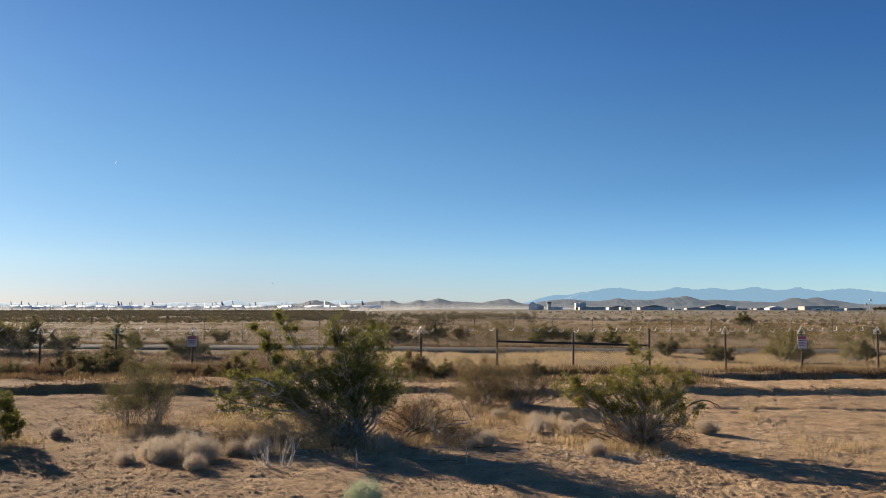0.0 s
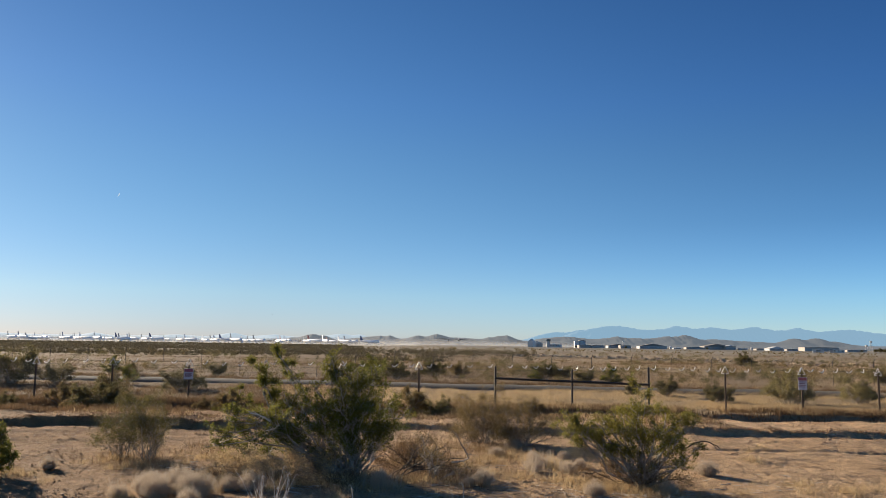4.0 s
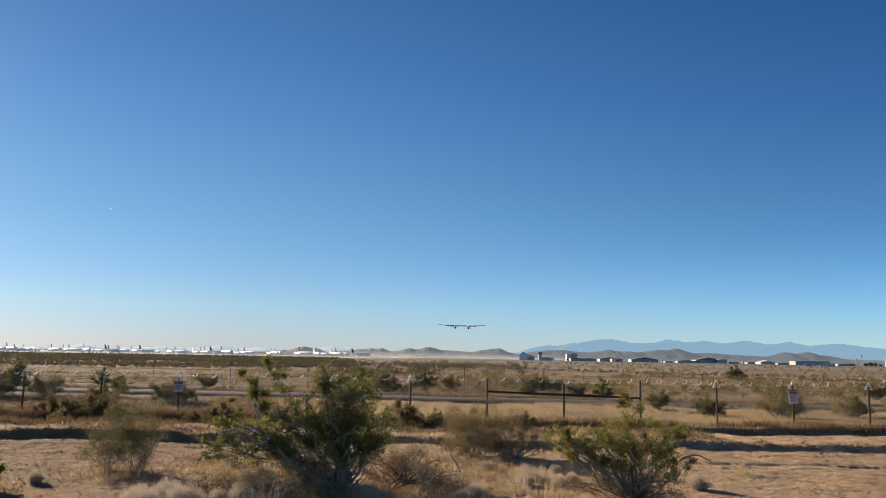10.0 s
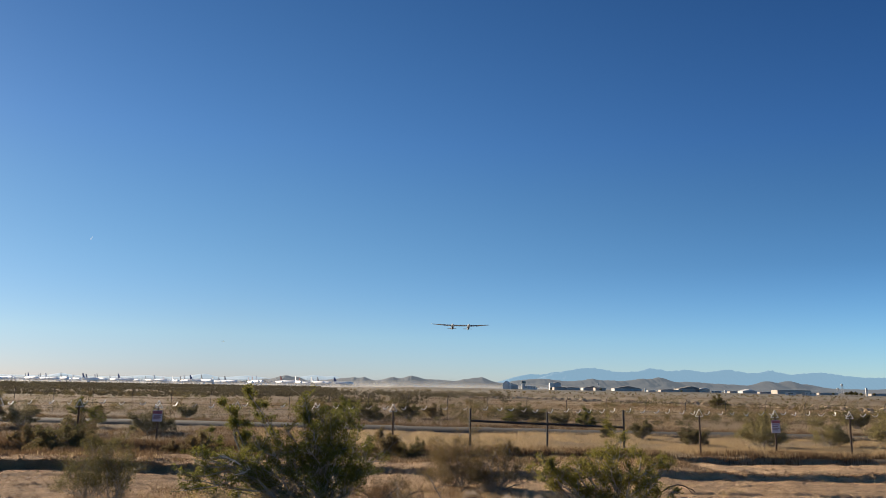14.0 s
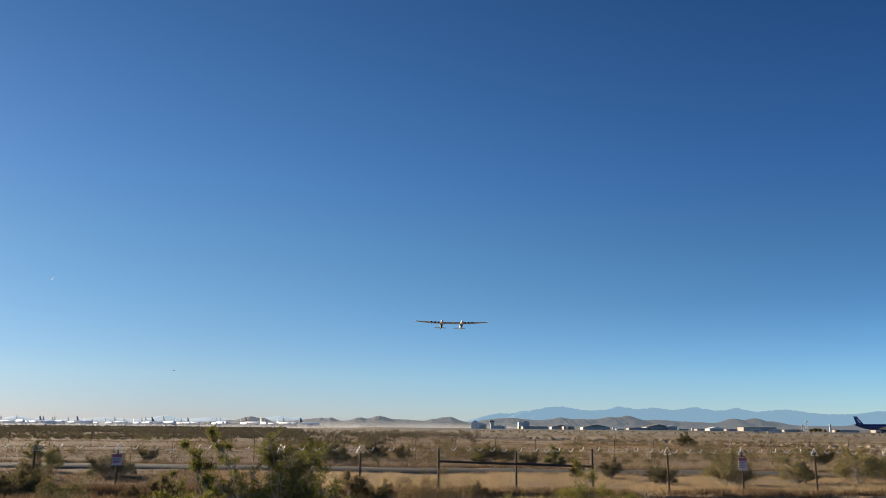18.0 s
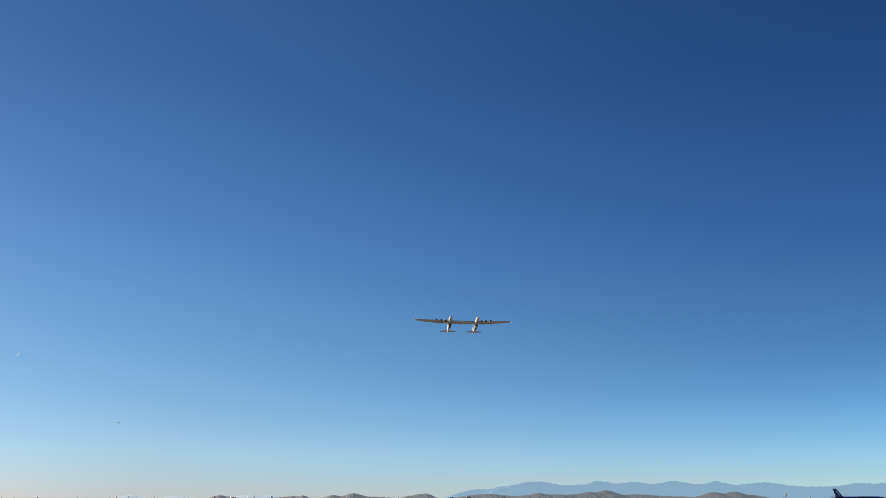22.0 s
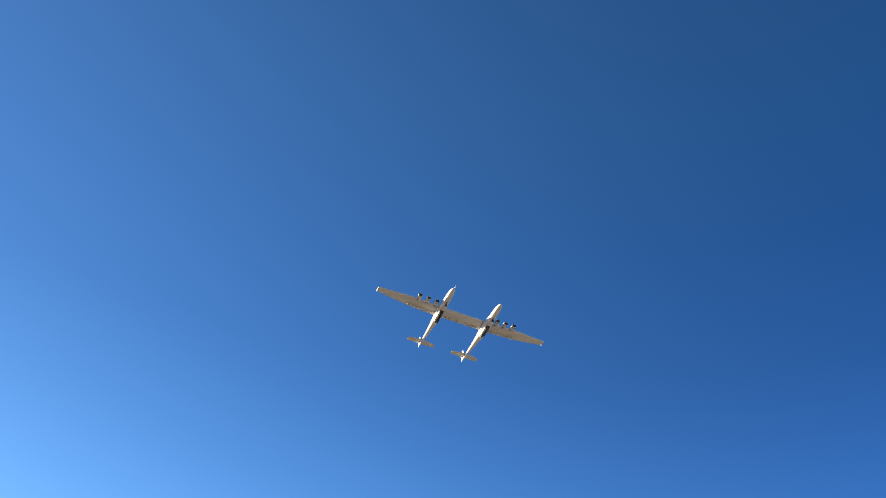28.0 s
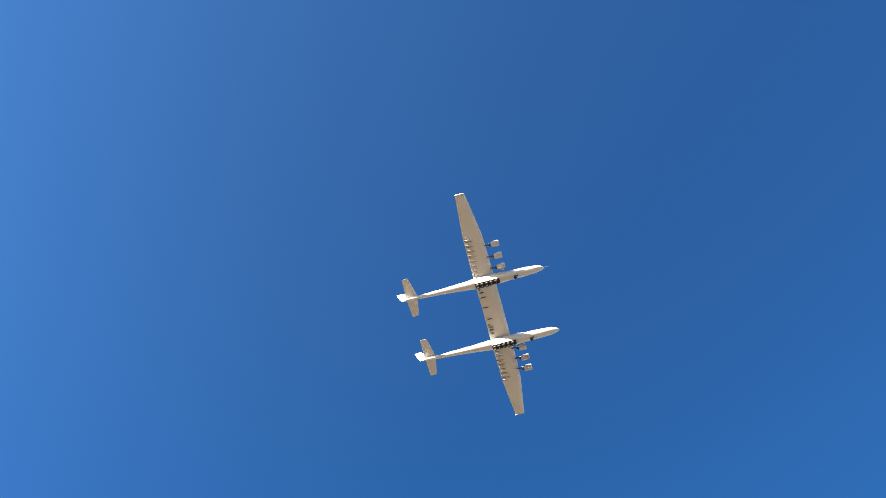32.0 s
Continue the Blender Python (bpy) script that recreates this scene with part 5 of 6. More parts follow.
def grass(name, label, material, seed, xs, ys, h0, h1, blades, width, lean=0.35, spread=0.05):
    rng = np.random.RandomState(seed)
    hs = rng.uniform(h0, h1, len(xs))
    v, f = tuft_arrays(rng, np.asarray(xs), np.asarray(ys), hs, blades, width, lean, spread)
    return tagged(new(name, mesh_of(name, v, f, material)), label, "grass", kind="stuff")


def near_plants():
    # the tall creosote in the middle: a low wide arm to the west, a dark heart, tall thin sprigs
    place(shrub("creosote_bush", "tall dark green creosote bush with tangled grey stems", 21, 1.7, 2.0, 3, 4, 15, 0.0185, MAT_LEAF, thick=0.028, spread=0.03, bare=0.42, low=0.3, clear=0.5, wig=0.032,
                lobes=((-2.05, 0.1, 0.85, 0.62, 0.5, 0.3, 11), (-1.3, 0.0, 1.0, 0.5, 0.5, 0.38, 8), (-0.55, 0.0, 1.15, 0.4, 0.4, 0.4, 5), (0.0, 0.0, 1.15, 0.55, 0.55, 0.5, 11), (0.62, 0.0, 0.98, 0.36, 0.45, 0.42, 8), (-0.4, 0.05, 1.8, 0.16, 0.14, 0.26, 4), (0.25, 0.0, 1.65, 0.2, 0.2, 0.2, 3)),
                sprigs=((-0.4, 0, 2.12), (-0.48, 0.1, 1.9), (-0.3, 0.1, 1.75), (0.05, 0.1, 1.9), (0.33, 0, 1.85), (-0.05, -0.2, 1.7), (0.6, 0.1, 1.5), (-0.75, 0.1, 1.55))), -1.5, 13.9)
    place(shrub("creosote_bush", "slender upright creosote sprigs", 39, 1.2, 0.8, 2, 4, 17, 0.0185, MAT_LEAF, thick=0.018, bare=0.25, spread=0.032, wig=0.03,
                sprigs=((-0.95, 0, 1.95), (-0.8, 0.1, 1.75), (-0.62, 0, 1.7), (-0.42, 0, 2.2), (-0.36, 0.1, 2.0), (-0.2, 0.1, 1.95), (-0.75, 0.2, 1.5), (-0.55, 0.1, 1.35))), -2.62, 14.6)
    place(shrub("creosote_bush", "low leaning creosote bush with bleached dead branches", 37, 0.85, 1.5, 5, 4, 12, 0.0185, MAT_LEAF, lean=(-0.4, 0.2), thick=0.02, bare=0.3, spread=0.04, clear=0.2, wig=0.03), -3.3, 14.3)
    place(shrub("creosote_bush", "low rounded yellow-green creosote bush", 52, 1.1, 2.0, 5, 4, 11, 0.0185, MAT_LEAF_YEL, thick=0.022, bare=0.42, spread=0.03, clear=0.55, wig=0.03,
                lobes=((-1.3, 0.3, 0.85, 0.4, 0.4, 0.22, 7), (-0.9, 0.2, 1.08, 0.45, 0.4, 0.22, 7), (-0.2, 0.0, 1.18, 0.55, 0.5, 0.28, 9), (0.6, 0.0, 1.12, 0.42, 0.5, 0.3, 9), (0.55, -0.1, 0.75, 0.5, 0.4, 0.22, 6)), sprigs=((0.0, 0, 1.66), (0.1, 0.1, 1.5), (-0.1, 0, 1.45))), 3.4, 13.4)
    place(shrub("creosote_bush", "sparse open creosote bush with thin stems", 63, 1.12, 1.25, 17, 4, 9, 0.0145, MAT_LEAF_SPARSE, thick=0.013, bare=0.25, low=0.3, clear=0.3, wig=0.03), -6.3, 15.7)
    place(shrub("creosote_bush", "sparse open creosote bush with thin stems", 64, 1.2, 1.2, 17, 4, 9, 0.0145, MAT_LEAF_SPARSE, thick=0.013, bare=0.25, low=0.3, clear=0.3, wig=0.03), -5.7, 15.5)
    place(shrub("creosote_bush", "green creosote bush beside bare sand", 71, 0.95, 1.35, 16, 4, 15, 0.0185, MAT_LEAF, thick=0.02, spread=0.03), -7.85, 13.6)
    place(shrub("dry_shrub", "brown half-dry shrub in straw grass", 82, 1.3, 1.9, 26, 5, 13, 0.0145, MAT_LEAF_DRY, thick=0.016, bare=0.3, wig=0.03), 1.1, 19.4)
    place(shrub("dry_shrub", "brown half-dry shrub with bare twigs", 84, 1.15, 1.7, 24, 5, 8, 0.0145, MAT_LEAF_DRY, thick=0.016, bare=0.4, wig=0.03), 2.0, 18.9)
    place(shrub("dry_shrub", "bare twiggy shrub with sparse olive leaves", 88, 0.75, 1.3, 10, 3, 4, 0.015, MAT_LEAF_DRY, thick=0.014, bare=0.5), -0.1, 13.8)
    place(shrub("dry_shrub", "low brown tangled undergrowth of dry twigs", 91, 0.5, 2.2, 30, 4, 4, 0.015, MAT_STRAW, bark=MAT_TWIG, thick=0.012, bare=0.4), -2.1, 13.6)
    place(shrub("dry_shrub", "brown tangle of dead twigs behind bare limbs", 95, 0.62, 1.7, 40, 5, 4, 0.014, MAT_STRAW_BROWN, bark=MAT_BARK_DARK, thick=0.012, bare=0.3), -0.55, 15.1)
    place(shrub("dry_shrub", "tan tangle of dry twigs under the creosote's arm", 98, 0.6, 2.3, 40, 5, 4, 0.014, MAT_STRAW, bark=MAT_TWIG, thick=0.012, bare=0.35), -2.75, 13.75)
    place(shrub("dry_shrub", "dark dry twigs under the yellow-green creosote", 97, 0.55, 2.0, 34, 4, 4, 0.014, MAT_STRAW_BROWN, bark=MAT_BARK_DARK, thick=0.011, bare=0.4), 3.3, 13.6)
    place(shrub("dry_shrub", "low dry twiggy growth beside the creosote", 93, 0.42, 1.6, 26, 4, 4, 0.015, MAT_STRAW, bark=MAT_TWIG, thick=0.012, bare=0.4), -3.5, 14.0)


near_plants()


def mid_shrubs():
    """Shrubs of the verge and of the field past the fence, built from five kinds."""
    kinds = [shrub("creosote_bush", "olive green desert shrub near the fence", 101, 1.5, 1.7, 18, 3, 9, 0.036, MAT_LEAF, thick=0.026, spread=0.055),
             shrub("creosote_bush", "olive brown desert shrub in dry grass", 103, 1.4, 2.0, 18, 3, 9, 0.036, MAT_LEAF_DARK, thick=0.026, spread=0.055),
             shrub("dry_shrub", "brown dry desert shrub in dry grass", 105, 1.2, 1.9, 16, 3, 9, 0.036, MAT_LEAF_DRY, thick=0.026, spread=0.055, bare=0.3),
             shrub("creosote_bush", "yellow-green desert shrub in dry grass", 107, 1.3, 1.8, 16, 3, 9, 0.036, MAT_LEAF_DARK, thick=0.026, spread=0.055),
             shrub("creosote_bush", "sparse yellow-olive desert shrub in golden grass", 109, 1.45, 1.9, 18, 3, 7, 0.036, MAT_LEAF_OLIVE, thick=0.018, spread=0.055, bare=0.25)]
    spots = [(1, -11.4, 26.3, 0.95), (2, -10.6, 25.9, 0.7), (1, -9.8, 25.6, 0.5), (2, -12.6, 27.2, 0.6), (2, -14.2, 29.6, 0.7), (1, -15.8, 28.4, 0.6), (2, -8.6, 28.6, 0.5), (2, -1.0, 25.5, 0.75), (1, -0.2, 26.2, 0.6), (2, -6.6, 24.6, 0.6), (0, -7.0, 27.0, 0.7), (2, 2.9, 24.6, 0.45), (1, -2.6, 25.4, 0.6), (1, -4.9, 25.0, 0.5),
             (1, -25.0, 45.5, 1.7), (0, -26.9, 46.0, 1.5), (1, -22.4, 46.0, 1.0), (0, -18.8, 47.0, 0.75), (1, -13.9, 41.8, 1.0), (1, -13.4, 42.5, 0.7), (1, -17.4, 61.0, 0.85), (2, -16.8, 40.2, 0.9),
             (1, 8.0, 61.0, 1.15), (0, 6.9, 58.0, 0.6), (1, 9.6, 62.5, 1.0), (1, -0.6, 65.5, 1.15), (2, 1.4, 66.5, 1.0), (1, -3.4, 58.5, 1.0), (0, -5.6, 62.5, 1.1), (1, -4.6, 66.5, 1.2), (2, -7.4, 64.5, 1.0),
             (4, 16.9, 38.2, 1.25), (4, 17.6, 38.8, 0.9), (4, 20.8, 39.5, 1.0), (3, 21.9, 40.5, 0.8), (3, 12.4, 43.0, 0.8), (1, 13.6, 38.6, 0.8), (3, 10.6, 43.5, 0.55), (0, 12.5, 57.5, 0.85), (1, 10.5, 57.5, 0.8),
             (4, 24.6, 40.0, 1.35), (4, 26.4, 41.0, 1.3), (3, 28.5, 43.5, 1.1), (4, 30.0, 42.0, 1.3), (4, 33.0, 45.5, 1.2), (1, -33.0, 50.0, 1.1), (2, -22.5, 57.0, 0.8), (0, -26.0, 62.0, 0.9), (3, 45.0, 116.0, 1.6), (1, 34.0, 60.0, 1.1)]
    rnd = random.Random(9)
    used = set()
    for k, x, y, s in spots:
        ob = kinds[k] if k not in used else copy_thing(kinds[k], Matrix.Identity(4))
        used.add(k)
        place(ob, x, y, rnd.uniform(0, 360), s)


mid_shrubs()


def far_brush():
    """Brush of the open plain, and the dark belt of it before the stored jets."""
    rng = np.random.RandomState(17)

    def clumps(name, label, mat, n, u0, u1, d0, d1, size, leaves, leaf, power=1.0, gate=-0.12):
        d = d0 * (d1 / d0) ** (rng.rand(n) ** power)
        u = rng.uniform(u0, u1, n)
        keep = vnoise(u * d, d, 0.03) + 0.6 * vnoise(u * d, d, 0.1) > gate
        d, u = d[keep], u[keep]
        x, y = u * d, d
        s = size * rng.uniform(0.5, 1.4, len(d))
        c = np.repeat(np.stack([x, y, height(x, y)], 1), leaves, 0)
        q = rng.normal(size=(len(c), 3))
        q /= np.linalg.norm(q, axis=1)[:, None]
        rr = rng.rand(len(c), 1) ** 0.4
        sc = np.repeat(s, leaves)[:, None]
        c = c + q * rr * sc * np.array([0.75, 0.75, 0.5])
        c[:, 2] += sc[:, 0] * 0.45
        v, f = rand_leaves(rng, c, leaf, 0.02, 1)
        tagged(new(name, mesh_of(name, v, f, mat)), label, "brush", kind="stuff")

    clumps("plain_brush", "scattered olive brown brush over the dry plain", MAT_LEAF_DARK, 420, -0.62, 0.75, 66, 260, 1.15, 150, 0.075)
    clumps("plain_brush", "low olive brown brush past the road", MAT_LEAF_DARK, 330, -0.5, 0.6, 56, 125, 0.7, 110, 0.05, 1.0, -0.2)
    clumps("plain_brush", "low dry brown brush past the road", MAT_LEAF_DRY, 420, -0.5, 0.7, 55, 130, 0.5, 90, 0.05, 1.0, -0.25)
    clumps("plain_brush", "scattered dry tan brush over the plain", MAT_LEAF_DRY, 520, -0.62, 0.75, 66, 300, 0.85, 120, 0.075)
    clumps("brush_belt", "dense dark brush belt before the stored aircraft", MAT_LEAF_BELT, 13000, -0.68, -0.1, 150, 640, 0.62, 20, 0.17, 0.75, -0.42)
    clumps("brush_belt", "far dark brush at the feet of the stored aircraft", MAT_LEAF_BELT, 3600, -0.68, -0.12, 640, 1180, 1.5, 12, 0.42, 1.0, -0.4)
    clumps("brush_belt", "dark brush line across the middle plain", MAT_LEAF_BELT, 800, -0.2, 0.12, 120, 300, 1.2, 60, 0.14)
    clumps("far_scrub", "low scrub on the far airfield", MAT_LEAF_DRY, 700, -0.1, 0.8, 300, 900, 1.0, 12, 0.35)


far_brush()


def all_grass():
    rng = np.random.RandomState(29)

    def field(n, u0, u1, y0, y1, gate=-0.5, ns=0.25, curve=1.0):
        y = y0 + (y1 - y0) * rng.rand(n) ** curve
        x = rng.uniform(u0, u1, n) * y
        keep = vnoise(x, y, ns) + 0.5 * vnoise(x, y, ns * 3.1) > gate
        return x[keep], y[keep]

    # the verge between bank and fence, thick straw
    grass("verge_grass", "thick golden dry grass along the fence", MAT_STRAW, 1, *field(7500, -0.2, 0.72, 29.6, 36.0, -0.22), 0.1, 0.32, 12, 0.0062, 1.1, 0.15)
    grass("verge_grass", "thick brown dry grass along the fence", MAT_STRAW_BROWN, 21, *field(4200, -0.64, -0.12, 29.6, 36.0, -0.35), 0.1, 0.32, 12, 0.0062, 1.1, 0.15)
    grass("verge_grass", "brown dry grass under the golden grass", MAT_STRAW_BROWN, 2, *field(4200, -0.64, 0.72, 29.3, 31.2, -0.3), 0.16, 0.36, 9, 0.009, 0.6, 0.12)
    grass("verge_grass", "brown dry grass scattered on the graded bank", MAT_STRAW_BROWN, 12, *field(6500, -0.64, 0.72, 22.0, 29.3, -0.03), 0.05, 0.17, 8, 0.008, 0.8, 0.12)
    grass("verge_grass", "pale straw grass on the graded bank", MAT_STRAW, 3, *field(1800, -0.64, 0.72, 22.0, 28.0, 0.12), 0.06, 0.2, 8, 0.007, 0.7, 0.1)
    bx = rng.uniform(-15, 17, 900)
    by = 21.62 - 0.9 * vnoise(bx, 0 * bx, 0.35) + rng.normal(0, 0.08, 900)
    grass("verge_grass", "dark dry roots and grass hanging over the bank", MAT_STRAW_BROWN, 14, bx, by, 0.04, 0.12, 6, 0.006, 1.6, 0.08)
    grass("verge_grass", "tall brown grass on the western bank", MAT_STRAW_BROWN, 13, *field(3600, -0.64, -0.18, 23.5, 29.5, -0.2), 0.12, 0.3, 8, 0.008, 0.7, 0.12)
    grass("field_grass", "golden dry grass beside the road", MAT_STRAW, 4, *field(6000, -0.2, 0.75, 35.0, 47.5, -0.3), 0.08, 0.24, 9, 0.008, 1.1, 0.2)
    grass("field_grass", "brown dry grass beside the road", MAT_STRAW_BROWN, 22, *field(3400, -0.64, -0.12, 35.0, 47.5, -0.3), 0.1, 0.26, 7, 0.011, 0.8, 0.16)
    rx = rng.uniform(-46, 46, 2600)
    ry = 50.5 - 0.13 * rx + 3.5 + rng.normal(0, 0.25, 2600)
    grass("field_grass", "dark dry weeds along the road's far edge", MAT_STRAW_BROWN, 23, rx, ry, 0.12, 0.34, 7, 0.012, 0.6, 0.15)
    grass("field_grass", "dry grass field past the road", MAT_STRAW, 5, *field(2000, 0.2, 0.75, 53.5, 105.0, -0.15, 0.1), 0.08, 0.24, 8, 0.012, 1.1, 0.3)
    grass("field_grass", "brown dry grass past the road", MAT_STRAW_BROWN, 6, *field(11000, -0.64, 0.75, 53.5, 140.0, -0.22, 0.1), 0.08, 0.26, 7, 0.015, 1.0, 0.35)
    grass("field_grass", "sparse tan grass on the open plain", MAT_STRAW_BROWN, 7, *field(6000, -0.1, 0.75, 100.0, 330.0, -0.1, 0.04, 1.3), 0.12, 0.34, 5, 0.03, 1.0, 0.6)
    # bare foreground: straw round the shrubs
    spots = [(2.75, 13.2, 0.6, 110), (3.3, 13.0, 0.5, 80), (2.3, 13.9, 0.5, 50), (0.6, 18.0, 0.9, 60), (1.6, 17.3, 0.9, 60), (0.2, 15.6, 0.8, 50), (0.9, 16.2, 1.0, 60), (-0.6, 13.6, 0.6, 80), (-1.2, 13.2, 0.6, 140), (-2.2, 13.3, 0.8, 220), (-3.2, 13.6, 0.8, 200), (-3.9, 13.3, 0.6, 90), (0.1, 13.6, 0.6, 90),
             (1.9, 16.2, 0.5, 50), (2.2, 15.4, 0.4, 40), (3.9, 14.2, 0.4, 30), (6.4, 13.2, 0.9, 22), (7.2, 12.6, 0.8, 20), (-5.6, 14.9, 0.5, 40), (-6.3, 15.4, 0.6, 60), (-7.8, 13.2, 0.5, 30), (1.1, 14.4, 0.5, 40), (4.6, 15.6, 0.5, 40), (2.9, 17.6, 0.7, 60), (-5.0, 17.0, 0.8, 50), (-4.4, 15.9, 0.6, 50)]
    xs, ys, bxs, bys = [], [], [], []
    for x, y, r, n in spots:
        if x < 2.0 and r > 0.5:
            bxs += list(rng.normal(x, r * 0.6, n // 2))
            bys += list(rng.normal(y + 0.25, r * 0.5, n // 2))
            n //= 2
        xs += list(rng.normal(x, r * 0.55, n))
        ys += list(rng.normal(y, r * 0.5, n))
    grass("straw_grass", "golden straw grass round the shrubs", MAT_STRAW, 8, xs, ys, 0.05, 0.24, 14, 0.0028, 1.0, 0.08)
    cl = np.array([(rng.normal(cx, r), rng.normal(cy, r * 0.7)) for cx, cy, r in ((1.4, 15.6, 0.9), (0.6, 16.6, 1.0), (2.4, 16.4, 0.8), (-4.8, 15.4, 0.9), (-3.6, 13.0, 0.7), (6.6, 13.0, 1.0), (-7.6, 13.6, 0.7), (5.2, 16.8, 1.2)) for _ in range(16)])
    grass("straw_grass", "ragged pale straw clumps on bare sand", MAT_STRAW, 33, cl[:, 0], cl[:, 1], 0.06, 0.2, 60, 0.0026, 1.0, 0.09)
    gt = np.array([(rng.normal(cx, r), rng.normal(cy, r * 0.7)) for cx, cy, r in ((-4.15, 12.45, 0.3), (-3.85, 12.4, 0.3), (-4.5, 12.6, 0.25), (-3.1, 12.7, 0.3), (1.9, 15.4, 0.4), (-0.95, 12.95, 0.2)) for _ in range(9)])
    grass("straw_grass", "stiff grey dead stalks among the brush mounds", MAT_GREYBRUSH, 35, gt[:, 0], gt[:, 1], 0.2, 0.46, 46, 0.0021, 0.42, 0.05)
    grass("straw_grass", "rusty brown dead grass under the shrubs", MAT_STRAW_BROWN, 18, bxs, bys, 0.06, 0.28, 14, 0.003, 1.0, 0.09)
    grass("straw_grass", "thin straw stubble on bare sand", MAT_STRAW, 9, *field(2200, -0.62, 0.66, 8.0, 21.0, 0.08, 0.5), 0.02, 0.06, 6, 0.0026, 2.4, 0.09)
    grass("straw_grass", "brown straw stubble on bare sand", MAT_GREYBRUSH, 10, *field(1800, -0.62, 0.66, 8.0, 21.0, 0.1, 0.7), 0.02, 0.06, 6, 0.0026, 2.4, 0.09)


all_grass()


def brush_mound(seed, r, h, mat, n=1100, tuft=4):
    """One rounded mound of fine, much forked dead stalks."""
    rng = np.random.RandomState(seed)
    a, e = rng.uniform(0, 2 * np.pi, n), np.arcsin(rng.uniform(-0.1, 1.0, n))
    lump = 1 + 0.16 * np.sin(2 * a + seed) + 0.12 * np.sin(3 * a + 2 * e + 2.0 * seed)
    k = rng.uniform(0.35, 1.0, n) ** 0.6 * lump
    tip = np.stack([np.cos(a) * np.cos(e) * r * k, np.sin(a) * np.cos(e) * r * k, h * (0.3 + 0.72 * np.sin(e) * k)], 1)
    root = tip * np.array([0.45, 0.45, 0.0]) + rng.normal(0, 0.025, (n, 3)) * np.array([1, 1, 0])
    mid = root * 0.45 + tip * 0.55 + np.array([0, 0, 0.05 * h]) + rng.normal(0, 0.07 * r, (n, 3))
    b = rng.uniform(0, 2 * np.pi, n)
    w = np.stack([np.cos(b), np.sin(b), 0 * b], 1) * 0.0021
    v = np.stack([root - w, root + w, mid + w * 0.7, mid - w * 0.7, tip], 1).reshape(-1, 3)
    i = np.arange(n) * 5
    f = np.stack([i, i + 1, i + 2, i + 3], 1).tolist() + np.stack([i + 3, i + 2, i + 4], 1).tolist()
    # short twigs forking every way from the outer stalks
    m = n * tuft
    t = rng.uniform(0.15, 1.0, (m, 1))
    pick = rng.randint(0, n, m)
    o = mid[pick] * (1 - t) + tip[pick] * t
    d = rng.normal(0, 0.085 * r + 0.012, (m, 3)) + np.array([0, 0, 0.015])
    w2 = np.cross(d, rng.normal(size=(m, 3)))
    w2 *= 0.0017 / (np.linalg.norm(w2, axis=1)[:, None] + 1e-9)
    v2 = np.stack([o - w2, o + w2, o + d], 1).reshape(-1, 3)
    v2[:, 2] = np.maximum(v2[:, 2], 0.0)
    f2 = (np.arange(3 * m).reshape(-1, 3) + len(v)).tolist()
    return mesh_of("dead_brush", np.concatenate([v, v2]), f + f2, mat)


def mounds():
    meshes = [brush_mound(s, 0.31, 0.42, MAT_GREYBRUSH) for s in (1, 2, 3)]
    sage = brush_mound(5, 0.3, 0.34, MAT_SAGE, 900, 6)
    rnd = random.Random(4)
    for x, y, s in ((-4.3, 12.15, 0.9), (-4.6, 12.5, 0.8), (-3.75, 12.25, 1.0), (-4.15, 12.75, 1.05), (-4.0, 12.45, 0.8), (-4.7, 13.0, 0.75), (-3.62, 11.5, 0.65), (-7.15, 14.55, 0.62), (-3.0, 12.6, 0.75), (-3.35, 12.7, 0.7), (-0.95, 12.9, 0.75), (0.75, 13.6, 0.75), (0.5, 13.4, 0.5),
                    (1.75, 14.9, 0.65), (1.85, 15.6, 0.6), (1.9, 16.3, 0.6), (4.9, 14.6, 0.75), (2.45, 12.6, 0.7), (2.4, 14.9, 0.6), (2.75, 15.6, 0.55), (1.2, 16.9, 0.6), (-8.1, 13.3, 0.6), (3.7, 12.9, 0.6), (-4.9, 12.2, 0.55), (1.7, 18.4, 0.7), (2.6, 16.7, 0.5)):
        ob = tagged(new("dead_brush", rnd.choice(meshes)), "rounded grey-tan mound of dead brush on sand", "brush", "mounds of dead brush")
        ob.matrix_basis = pose(x, y, ground_z(x, y) - 0.02, 0, 0, rnd.uniform(0, 360)) @ Matrix.Scale(s, 4)
    for x, y, s in ((-0.95, 9.55, 1.0),):
        ob = tagged(new("sagebrush", sage), "pale grey-green sagebrush on bare soil", "brush")
        ob.matrix_basis = pose(x, y, ground_z(x, y) - 0.02) @ Matrix.Scale(s, 4)


mounds()


